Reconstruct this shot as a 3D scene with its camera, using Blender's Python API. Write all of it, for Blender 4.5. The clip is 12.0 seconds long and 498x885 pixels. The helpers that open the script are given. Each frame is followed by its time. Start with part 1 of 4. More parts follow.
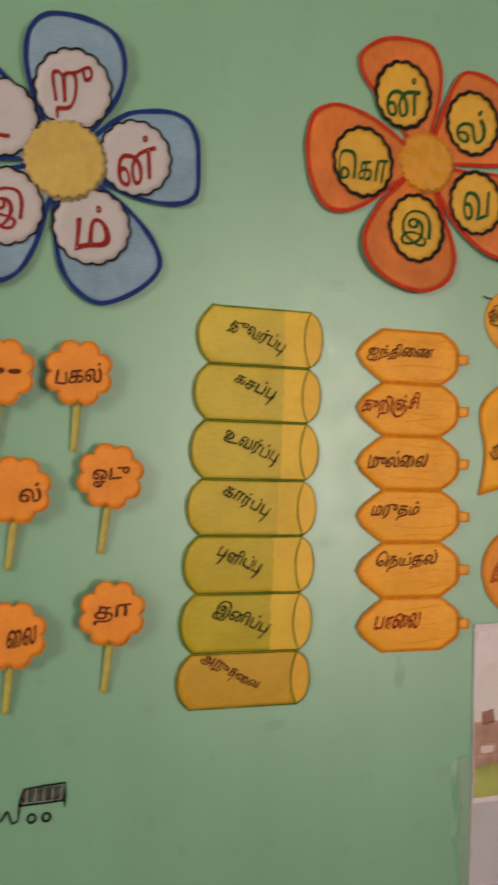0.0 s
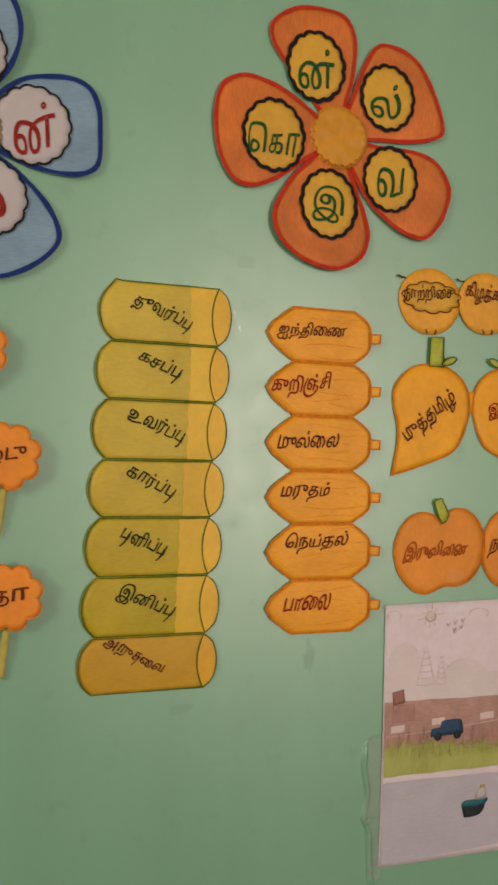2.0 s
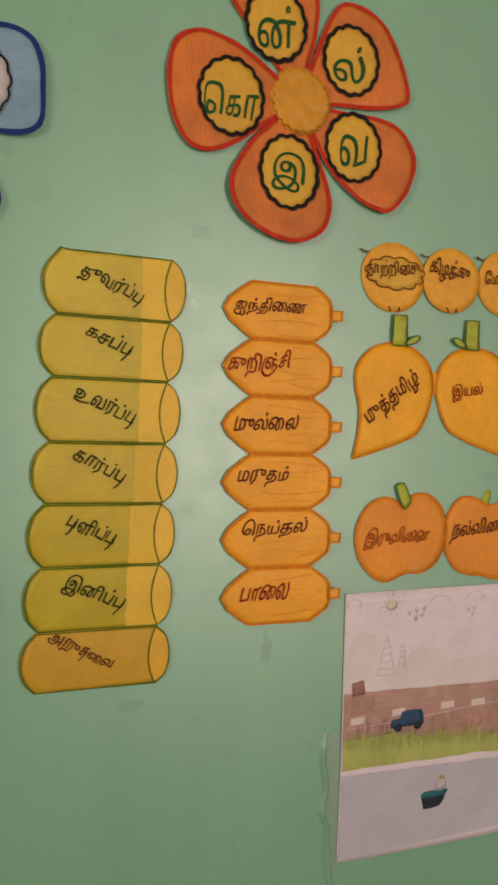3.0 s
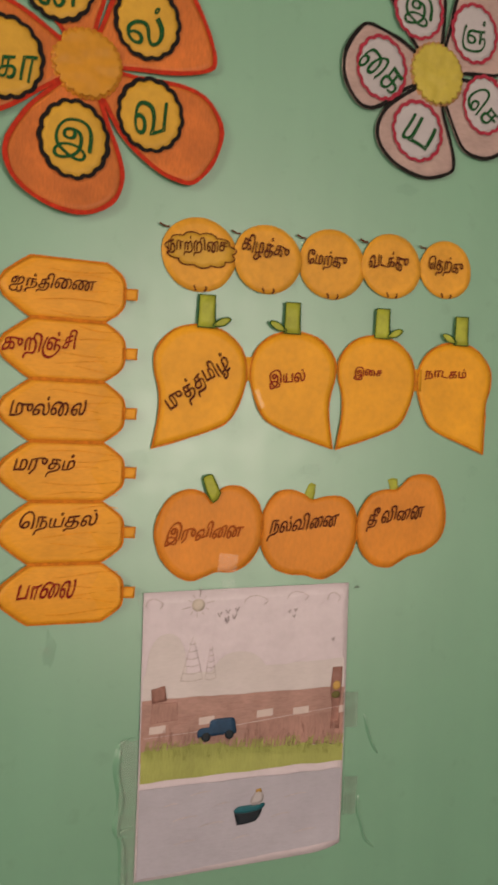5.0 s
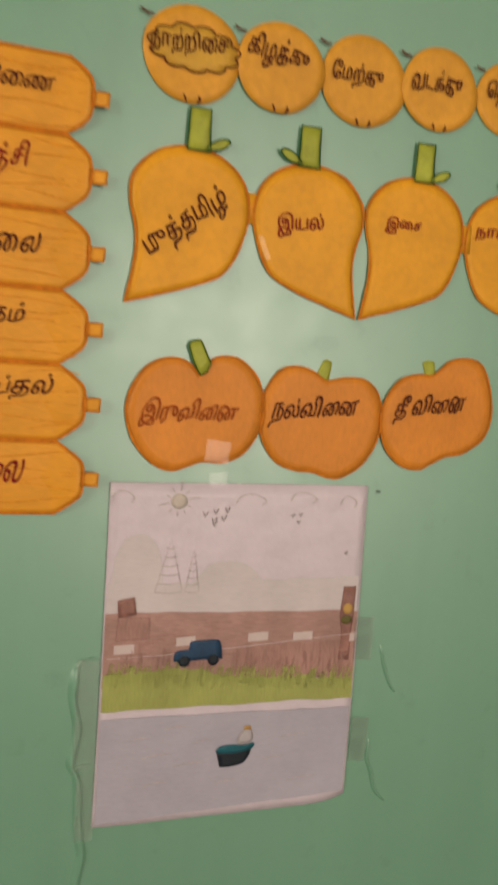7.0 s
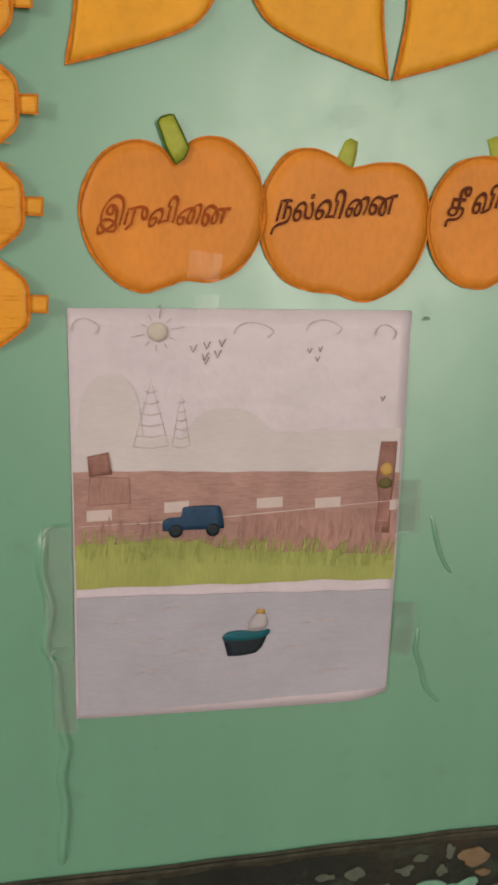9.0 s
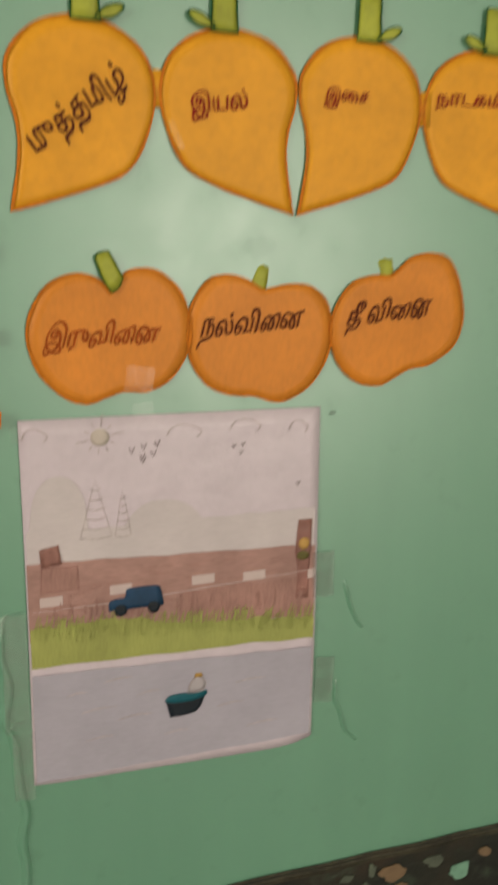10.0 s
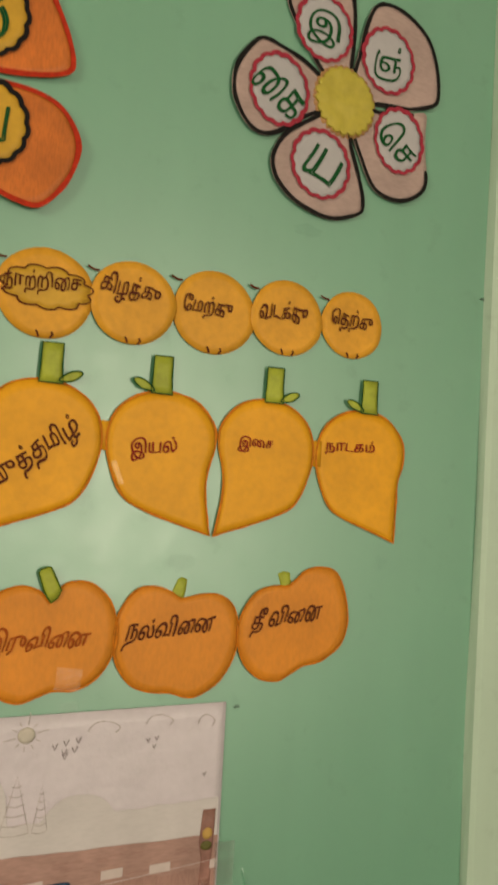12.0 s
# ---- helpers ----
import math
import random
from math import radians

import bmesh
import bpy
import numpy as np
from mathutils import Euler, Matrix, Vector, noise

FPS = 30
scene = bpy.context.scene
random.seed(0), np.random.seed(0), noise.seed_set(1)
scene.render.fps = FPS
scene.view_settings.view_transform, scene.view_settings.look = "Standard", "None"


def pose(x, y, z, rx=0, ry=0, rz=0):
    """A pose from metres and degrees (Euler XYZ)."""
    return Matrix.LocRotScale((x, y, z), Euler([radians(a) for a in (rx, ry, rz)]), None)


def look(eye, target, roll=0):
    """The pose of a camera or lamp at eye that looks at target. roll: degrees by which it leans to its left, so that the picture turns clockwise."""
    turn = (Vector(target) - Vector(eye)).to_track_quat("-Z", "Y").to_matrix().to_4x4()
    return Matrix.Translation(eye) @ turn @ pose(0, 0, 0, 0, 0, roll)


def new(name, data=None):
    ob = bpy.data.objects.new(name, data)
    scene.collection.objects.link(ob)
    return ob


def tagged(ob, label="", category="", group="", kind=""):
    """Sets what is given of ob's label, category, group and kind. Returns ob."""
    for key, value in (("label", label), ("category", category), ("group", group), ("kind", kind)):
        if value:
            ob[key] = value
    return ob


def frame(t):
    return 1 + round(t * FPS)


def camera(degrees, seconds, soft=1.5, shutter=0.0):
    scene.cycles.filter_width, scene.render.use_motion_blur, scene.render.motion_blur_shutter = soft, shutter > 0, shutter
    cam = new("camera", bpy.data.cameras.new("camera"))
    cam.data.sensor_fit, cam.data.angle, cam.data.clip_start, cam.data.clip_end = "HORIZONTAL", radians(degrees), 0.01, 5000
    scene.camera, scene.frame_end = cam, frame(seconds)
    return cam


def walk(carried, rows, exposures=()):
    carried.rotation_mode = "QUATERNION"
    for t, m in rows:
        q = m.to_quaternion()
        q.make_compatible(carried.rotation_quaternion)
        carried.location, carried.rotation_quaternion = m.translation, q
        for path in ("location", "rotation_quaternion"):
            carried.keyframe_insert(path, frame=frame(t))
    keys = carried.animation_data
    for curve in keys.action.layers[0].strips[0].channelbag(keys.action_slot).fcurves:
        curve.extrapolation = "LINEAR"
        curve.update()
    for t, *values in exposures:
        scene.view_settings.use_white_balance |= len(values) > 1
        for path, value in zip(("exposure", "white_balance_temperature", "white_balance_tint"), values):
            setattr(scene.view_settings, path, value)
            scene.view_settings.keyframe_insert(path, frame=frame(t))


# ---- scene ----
cam = camera(34.2, 12.0, 3.0, 0.5)
PATH = [
    (0, (-0.69, -0.708, 1.464), (-0.127, 1.211, 1.507), 1.5),
    (0.5, (-0.674, -0.719, 1.468), (0.009, 1.159, 1.532), 1.8),
    (1, (-0.667, -0.72, 1.47), (0.046, 1.147, 1.514), 1.8),
    (1.5, (-0.656, -0.716, 1.464), (0.034, 1.161, 1.509), 2.1),
    (2, (-0.639, -0.708, 1.464), (0.019, 1.181, 1.464), 1.6),
    (2.5, (-0.627, -0.691, 1.462), (0.061, 1.187, 1.471), 1.5),
    (2.7, (-0.635, -0.669, 1.466), (0.131, 1.178, 1.419), 1.6),
    (4.3, (-0.49, -0.68, 1.459), (0.265, 1.172, 1.421), 2.5),
    (4.5, (-0.465, -0.686, 1.461), (0.298, 1.162, 1.409), 2.2),
    (5, (-0.434, -0.694, 1.454), (0.323, 1.157, 1.425), 2.1),
    (5.5, (-0.411, -0.71, 1.463), (0.375, 1.128, 1.502), 1.5),
    (6, (-0.397, -0.697, 1.442), (0.399, 1.138, 1.462), 2.3),
    (6.5, (-0.381, -0.635, 1.415), (0.268, 1.254, 1.308), 5.0),
    (7, (-0.349, -0.572, 1.39), (0.327, 1.303, 1.225), 4.0),
    (7.5, (-0.315, -0.523, 1.35), (0.323, 1.347, 1.046), 2.9),
    (7.7, (-0.311, -0.498, 1.336), (0.310, 1.376, 1.022), 3.1),
    (9.3, (-0.222, -0.475, 1.337), (0.123, 1.443, 0.883), 1.3),
    (9.5, (-0.239, -0.479, 1.344), (0.198, 1.42, 0.895), 0.8),
    (10, (-0.257, -0.525, 1.4), (0.331, 1.343, 0.993), 0.7),
    (10.5, (-0.288, -0.576, 1.43), (0.425, 1.286, 1.278), 2.1),
    (11, (-0.311, -0.584, 1.444), (0.528, 1.229, 1.363), 3.6),
    (11.5, (-0.329, -0.58, 1.468), (0.599, 1.192, 1.488), 4.1),
    (12, (-0.322, -0.589, 1.475), (0.557, 1.203, 1.598), 3.5),
]
EXPOSURES = [(0, -1.08, 6800, 12), (2.7, -1.08, 6800, 12), (4.3, -1.05, 6850, 13), (6.5, -1.05, 6850, 12), (7.5, -1.00, 6450, 8),
             (9.5, -0.97, 6250, 7), (10, -1.02, 6450, 4), (10.5, -1.20, 7000, 5), (11.5, -1.04, 6950, 0), (12, -1.04, 7000, -3)]
walk(cam, [(t, look(e, g, r)) for t, e, g, r in PATH], EXPOSURES)

# ---- light ----
world = bpy.data.worlds.new("world")
scene.world = world
world.use_nodes = True
wn = world.node_tree.nodes
sky = wn.new("ShaderNodeTexSky")
sky.sky_type, sky.sun_disc = "NISHITA", False
sky.sun_elevation, sky.sun_rotation = radians(40), radians(120)
world.node_tree.links.new(sky.outputs["Color"], wn["Background"].inputs["Color"])
wn["Background"].inputs["Strength"].default_value = 0.08


def window_light(name, eye, target, width, height, watts, colour):
    lamp = bpy.data.lights.new(name, "AREA")
    lamp.shape, lamp.size, lamp.size_y, lamp.energy, lamp.color = "RECTANGLE", width, height, watts, colour
    ob = new(name, lamp)
    ob.matrix_world = look(eye, target)
    return ob


window_light("window_daylight", (-2.78, -1.8, 2.05), (-0.3, 0, 1.4), 0.9, 0.8, 82, (1.0, 0.85, 0.73))
window_light("doorway_daylight", (0.80, -3.22, 1.5), (-0.1, 0, 1.45), 0.72, 1.35, 84, (1.0, 0.86, 0.75))


# ---- materials ----
def shader(name):
    m = bpy.data.materials.new(name)
    m.use_nodes = True
    nt = m.node_tree
    return m, nt, nt.nodes["Principled BSDF"]


def noise_tex(nt, scale, detail=4.0, stretch=(1, 1, 1), rough=0.55):
    co = nt.nodes.new("ShaderNodeTexCoord")
    mp = nt.nodes.new("ShaderNodeMapping")
    mp.inputs["Scale"].default_value = stretch
    n = nt.nodes.new("ShaderNodeTexNoise")
    n.inputs["Scale"].default_value, n.inputs["Detail"].default_value, n.inputs["Roughness"].default_value = scale, detail, rough
    nt.links.new(co.outputs["Object"], mp.inputs["Vector"])
    nt.links.new(mp.outputs["Vector"], n.inputs["Vector"])
    return n


def ramp(nt, source, stops):
    r = nt.nodes.new("ShaderNodeValToRGB")
    els = r.color_ramp.elements
    while len(els) < len(stops):
        els.new(0.5)
    for e, (p, c) in zip(els, stops):
        e.position, e.color = p, (*c, 1)
    nt.links.new(source, r.inputs["Fac"])
    return r


def mix(nt, fac, a, b, mode="MIX"):
    m = nt.nodes.new("ShaderNodeMix")
    m.data_type, m.blend_type = "RGBA", mode
    if hasattr(fac, "is_linked"):
        nt.links.new(fac, m.inputs["Factor"])
    else:
        m.inputs["Factor"].default_value = fac
    for key, v in (("A", a), ("B", b)):
        socket = next(s for s in m.inputs if s.name == key and s.type == "RGBA")
        if hasattr(v, "is_linked"):
            nt.links.new(v, socket)
        else:
            socket.default_value = (*v, 1)
    return next(s for s in m.outputs if s.type == "RGBA")


def bump(nt, bsdf, height, strength, distance):
    b = nt.nodes.new("ShaderNodeBump")
    b.inputs["Strength"].default_value, b.inputs["Distance"].default_value = strength, distance
    nt.links.new(height, b.inputs["Height"])
    nt.links.new(b.outputs["Normal"], bsdf.inputs["Normal"])


def times(c, k):
    return tuple(min(1.0, v * k) for v in c)


def crayon(name, colour, vary=0.16, slant=(1, 1, 1), rough=0.52, gloss=0.35, crease=0.0):
    """Paper coloured by hand: uneven patches, fine strokes, a little tooth."""
    m, nt, bsdf = shader(name)
    broad = noise_tex(nt, 22, 3)
    fine = noise_tex(nt, 160, 4, slant)
    low, high = times(colour, 1 - vary), times(colour, 1 + vary)
    c1 = ramp(nt, broad.outputs["Fac"], [(0.3, low), (0.7, high)])
    c2 = ramp(nt, fine.outputs["Fac"], [(0.32, (1 - vary * 0.9,) * 3), (0.62, (1, 1, 1))])
    nt.links.new(mix(nt, 1.0, c1.outputs["Color"], c2.outputs["Color"], "MULTIPLY"), bsdf.inputs["Base Color"])
    bsdf.inputs["Roughness"].default_value = rough
    bsdf.inputs["Specular IOR Level"].default_value = gloss
    if crease:
        fold = noise_tex(nt, 16, 2, (1, 1, 1.6))
        bump(nt, bsdf, mix(nt, 0.12, fold.outputs["Fac"], fine.outputs["Fac"]), crease, 0.006)
    else:
        bump(nt, bsdf, fine.outputs["Fac"], 0.12, 0.0006)
    return m


def ink(name, colour, vary=0.25, rough=0.65):
    m, nt, bsdf = shader(name)
    n = noise_tex(nt, 240, 3)
    c = ramp(nt, n.outputs["Fac"], [(0.3, times(colour, 1 - vary)), (0.75, times(colour, 1 + vary))])
    nt.links.new(c.outputs["Color"], bsdf.inputs["Base Color"])
    bsdf.inputs["Roughness"].default_value = rough
    bsdf.inputs["Specular IOR Level"].default_value = 0.15
    return m


def wall_paint(name, colour, rough=0.42, shine=0.5):
    """Old enamel paint: roller texture, stains, faint vertical runs."""
    m, nt, bsdf = shader(name)
    big = noise_tex(nt, 2.6, 5)
    runs = noise_tex(nt, 7, 3, (2.4, 1, 0.25))
    small = noise_tex(nt, 38, 5)
    grain = noise_tex(nt, 420, 2)
    base = ramp(nt, big.outputs["Fac"], [(0.3, times(colour, 0.93)), (0.7, times(colour, 1.06))])
    streak = ramp(nt, runs.outputs["Fac"], [(0.35, (0.93, 0.94, 0.93)), (0.6, (1, 1, 1))])
    spots = ramp(nt, small.outputs["Fac"], [(0.27, (0.86, 0.87, 0.85)), (0.40, (1, 1, 1))])
    c = mix(nt, 1.0, base.outputs["Color"], streak.outputs["Color"], "MULTIPLY")
    c = mix(nt, 1.0, c, spots.outputs["Color"], "MULTIPLY")
    nt.links.new(c, bsdf.inputs["Base Color"])
    r = ramp(nt, small.outputs["Fac"], [(0.2, (rough + 0.12,) * 3), (0.8, (rough - 0.05,) * 3)])
    nt.links.new(r.outputs["Color"], bsdf.inputs["Roughness"])
    h = mix(nt, 0.3, runs.outputs["Fac"], grain.outputs["Fac"])
    bump(nt, bsdf, h, 0.07, 0.003)
    bsdf.inputs["Specular IOR Level"].default_value = shine
    if shine > 0.5:
        bsdf.inputs["Coat Weight"].default_value, bsdf.inputs["Coat Roughness"].default_value = 1.0, 0.40
        bsdf.inputs["Coat IOR"].default_value = 1.7
    return m


def clear_film(name, white, alpha, rough, gloss=0.0):
    """A thin clear or grimy film; gloss is the share of light that it mirrors."""
    m, nt, bsdf = shader(name)
    n = noise_tex(nt, 60, 4)
    bsdf.inputs["Base Color"].default_value = (white, white * 0.97, white * 0.93, 1)
    bsdf.inputs["Roughness"].default_value = rough
    a = ramp(nt, n.outputs["Fac"], [(0.3, (alpha * 0.4,) * 3), (0.75, (min(1, alpha * 1.5),) * 3)])
    nt.links.new(a.outputs["Color"], bsdf.inputs["Alpha"])
    bump(nt, bsdf, n.outputs["Fac"], 0.3 if gloss else 0.6, 0.002)
    if gloss:
        shine = nt.nodes.new("ShaderNodeBsdfGlossy")
        shine.inputs["Roughness"].default_value = rough
        blend = nt.nodes.new("ShaderNodeMixShader")
        blend.inputs["Fac"].default_value = gloss
        nt.links.new(bsdf.inputs["Normal"].links[0].from_socket, shine.inputs["Normal"])
        nt.links.new(bsdf.outputs["BSDF"], blend.inputs[1])
        nt.links.new(shine.outputs["BSDF"], blend.inputs[2])
        nt.links.new(blend.outputs["Shader"], nt.nodes["Material Output"].inputs["Surface"])
    return m


MINT = (0.143, 0.350, 0.226)
M_WALL = wall_paint("mint_enamel_paint", MINT, 0.40, 1.0)
M_SIDE = wall_paint("pale_green_cream_paint", (0.50, 0.61, 0.49), 0.45, 1.0)
M_ROOM = wall_paint("room_paint", (0.50, 0.56, 0.48), 0.6)
M_CEIL = wall_paint("ceiling_whitewash", (0.72, 0.72, 0.68), 0.8)
M_FLOOR = wall_paint("cement_floor", (0.22, 0.21, 0.20), 0.6)
M_BLUE = crayon("blue_crayon", (0.195, 0.305, 0.43), 0.16, (1, 1, 5))
M_BLUE_INK = ink("navy_marker", (0.008, 0.026, 0.15))
M_WHITE = crayon("white_paper", (0.47, 0.42, 0.45), 0.05)
M_RED = crayon("red_orange_crayon", (0.62, 0.155, 0.026), 0.20, (4, 1, 1))
M_RED_INK = ink("red_marker", (0.47, 0.028, 0.010))
M_YELLOW = crayon("yellow_paper", (0.64, 0.34, 0.035), 0.10)
M_CORE = crayon("golden_paper", (0.60, 0.255, 0.018), 0.10)
M_CREPE = crayon("yellow_crepe", (0.52, 0.35, 0.09), 0.10)
M_CREPE_PALE = crayon("dull_yellow_crepe", (0.52, 0.40, 0.06), 0.10)
M_BLACK_INK = ink("black_marker", (0.010, 0.007, 0.007))
M_PINK = crayon("dusty_pink_crayon", (0.46, 0.31, 0.29), 0.14, (1, 1, 3))
M_PINK_INK = ink("crimson_marker", (0.36, 0.03, 0.055))
M_GREEN_INK = ink("green_marker", (0.008, 0.075, 0.02))
M_DARK_GREEN_INK = ink("olive_marker", (0.07, 0.12, 0.008))
M_OLIVE_TEXT = ink("dark_olive_ink", (0.022, 0.030, 0.005))
M_GRAIN = ink("orange_grain_pencil", (0.73, 0.28, 0.02))
M_RUST_INK = ink("rust_ink", (0.36, 0.07, 0.008))
M_BROWN_INK = ink("brown_ink", (0.115, 0.024, 0.008))
M_MAROON_INK = ink("maroon_ink", (0.26, 0.014, 0.010))
M_ORANGE_INK = ink("burnt_orange_pencil", (0.62, 0.18, 0.012))
M_ORANGE = crayon("orange_paper", (0.82, 0.34, 0.024), 0.10, (1, 1, 4))
M_PEACH = crayon("bright_orange_paper", (0.80, 0.26, 0.03), 0.10)
M_CHICK = crayon("pale_orange_paper", (0.76, 0.34, 0.03), 0.12)
M_MANGO = crayon("mango_crayon", (0.83, 0.36, 0.014), 0.09)
M_PUMPKIN = crayon("pumpkin_crayon", (0.74, 0.25, 0.024), 0.10, (2, 1, 1))
M_STEM = crayon("leaf_green_crayon", (0.40, 0.42, 0.045), 0.2)
M_STICK = crayon("straw_paper", (0.50, 0.42, 0.10), 0.2)
M_TAPE = clear_film("clear_tape", 0.85, 0.03, 0.18, 0.008)
M_FILM = clear_film("grey_film", 0.30, 0.16, 0.3, 0.01)
M_FILM_PALE = clear_film("pale_film", 0.55, 0.10, 0.3, 0.02)
M_TAPE_MILKY = clear_film("bright_tape", 0.85, 0.015, 0.22, 0.009)


# ---- building helpers ----
def thing(name, x, z, label, category, group=""):
    ob = new(name)
    ob.location = (x, 0, z)
    return tagged(ob, label, category, group)


def part(name, bm, material, parent, label="", smooth=True):
    """One mesh under a thing or a part; the bmesh is in world places, the mesh about the parent's origin."""
    base = parent
    while base.parent:
        base = base.parent
    bmesh.ops.translate(bm, verts=bm.verts, vec=-base.location)
    mesh = bpy.data.meshes.new(name)
    bm.to_mesh(mesh)
    bm.free()
    mesh.materials.append(material)
    if smooth:
        for p in mesh.polygons:
            p.use_smooth = p.normal.y < -0.6
    ob = new(name, mesh)
    ob.parent = parent
    return tagged(ob, label)


def solo(name, bm, material, label, category, group="", kind=""):
    """A mesh that is a whole thing, with its origin at the middle of its foot."""
    xs, zs, ys = [v.co.x for v in bm.verts], [v.co.z for v in bm.verts], [v.co.y for v in bm.verts]
    at = Vector(((min(xs) + max(xs)) / 2, (min(ys) + max(ys)) / 2, min(zs)))
    bmesh.ops.translate(bm, verts=bm.verts, vec=-at)
    mesh = bpy.data.meshes.new(name)
    bm.to_mesh(mesh)
    bm.free()
    mesh.materials.append(material)
    ob = new(name, mesh)
    ob.location = at
    return tagged(ob, label, category, group, kind)


def spline(points, closed=True, n=7):
    """A smooth line through the points; a point given twice makes a corner."""
    p = [Vector(q) for q in points]
    k = len(p)
    out = []
    for i in range(k if closed else k - 1):
        a, b, c, d = ((p[(i + j) % k] if closed else p[min(max(i + j, 0), k - 1)]) for j in (-1, 0, 1, 2))
        if (b - c).length < 1e-7:
            continue
        for s in range(n):
            t = s / n
            q = 0.5 * (2 * b + (c - a) * t + (2 * a - 5 * b + 4 * c - d) * t * t + (3 * b - a - 3 * c + d) * t ** 3)
            out.append((q.x, q.y))
    if not closed:
        out.append(tuple(p[-1]))
    return out


def flat(d):
    return lambda x, z: d


def wavy(d, amount, seed):
    """Stands d off the wall, with a soft ripple."""
    def lift(x, z):
        return d + amount * noise.noise(Vector((x * 14 + seed, seed * 1.7, z * 14)))
    return lift


def sheet(outline, lift, thick=0.0004, rings=5, middle=None):
    """A cut piece of paper over the wall, with its thickness."""
    bm = bmesh.new()
    k = len(outline)
    cx = middle[0] if middle else sum(p[0] for p in outline) / k
    cz = middle[1] if middle else sum(p[1] for p in outline) / k
    def put(x, z, back=0.0):
        return bm.verts.new((x, -lift(x, z) + back, z))
    centre = put(cx, cz)
    loops = []
    for r in range(1, rings + 1):
        f = r / rings
        loops.append([put(cx + (x - cx) * f, cz + (z - cz) * f) for x, z in outline])
    loops.append([put(x, z, thick) for x, z in outline])
    back = put(cx, cz, thick)
    for i in range(k):
        j = (i + 1) % k
        bm.faces.new((centre, loops[0][i], loops[0][j]))
        bm.faces.new((back, loops[-1][j], loops[-1][i]))
        for a, b in zip(loops, loops[1:]):
            bm.faces.new((a[i], b[i], b[j], a[j]))
    bmesh.ops.recalc_face_normals(bm, faces=bm.faces)
    return bm


def stroke(points, width, lift, closed=False, over=0.0006, uneven=0.18, bm=None, seed=0.0):
    """A line of ink or pencil that follows the paper."""
    bm = bm or bmesh.new()
    k = len(points)
    left, right = [], []
    for i, (x, z) in enumerate(points):
        if closed:
            a, b = points[i - 1], points[(i + 1) % k]
        else:
            a, b = points[max(i - 1, 0)], points[min(i + 1, k - 1)]
        d = Vector((b[0] - a[0], b[1] - a[1]))
        d = d.normalized() if d.length > 1e-9 else Vector((1, 0))
        w = 0.5 * width * (1 + uneven * 2 * noise.noise(Vector((x * 60 + seed, 3.1, z * 60))))
        if not closed and k > 3 and i in (0, k - 1):
            w *= 0.55
        for side, s in ((left, 1), (right, -1)):
            px, pz = x - d.y * w * s, z + d.x * w * s
            side.append(bm.verts.new((px, -lift(px, pz) - over, pz)))
    for i in range(k if closed else k - 1):
        j = (i + 1) % k
        bm.faces.new((left[i], right[i], right[j], left[j]))
    return bm


def letters(text, bold):
    """Blender's own font as pen strokes: each outline is filled inwards, half a stroke deep, and bold outwards."""
    cu = bpy.data.curves.new("word", "FONT")
    cu.body = text
    ob = new("word", cu)
    curve = ob.to_curve(bpy.context.evaluated_depsgraph_get())
    rings = []
    for sp in curve.splines:
        ring = []
        if sp.type == "BEZIER":
            bp = sp.bezier_points
            for k in range(len(bp)):
                a, b = bp[k], bp[(k + 1) % len(bp)]
                for q in range(4):
                    t = q / 4
                    p = a.co * (1 - t) ** 3 + 3 * a.handle_right * t * (1 - t) ** 2 + 3 * b.handle_left * t * t * (1 - t) + b.co * t ** 3
                    if not ring or (p.xy - ring[-1].xy).length > 1e-4:
                        ring.append(Vector((p.x, p.y, 0)))
        else:
            ring = [Vector((p.co.x, p.co.y, 0)) for p in sp.points]
        if len(ring) > 2:
            rings.append(ring)
    ob.to_curve_clear()
    bpy.data.objects.remove(ob)
    bpy.data.curves.remove(cu)
    bm = bmesh.new()
    for n, r in enumerate(rings):
        k = len(r)
        side = []
        for q in range(k):
            d = (r[(q + 1) % k] - r[q - 1]).normalized()
            side.append(Vector((d.y, -d.x, 0)))
        outer = [bm.verts.new((p.x - m.x * bold, p.y - m.y * bold, 0.004 * (n % 4))) for p, m in zip(r, side)]
        inner = [bm.verts.new((p.x + m.x * 0.042, p.y + m.y * 0.042, 0.004 * (n % 4) + 0.002)) for p, m in zip(r, side)]
        for q in range(k):
            w = (q + 1) % k
            bm.faces.new((outer[q], outer[w], inner[w], inner[q]))
    return bm


def inset(line, d):
    """The closed line moved inwards by d."""
    k = len(line)
    area = sum(line[i][0] * line[(i + 1) % k][1] - line[(i + 1) % k][0] * line[i][1] for i in range(k))
    s = 1 if area > 0 else -1
    out = []
    for i in range(k):
        t = Vector((line[(i + 1) % k][0] - line[i - 1][0], line[(i + 1) % k][1] - line[i - 1][1]))
        t = t.normalized() if t.length > 1e-9 else Vector((1, 0))
        out.append((line[i][0] - t.y * s * d, line[i][1] + t.x * s * d))
    return out


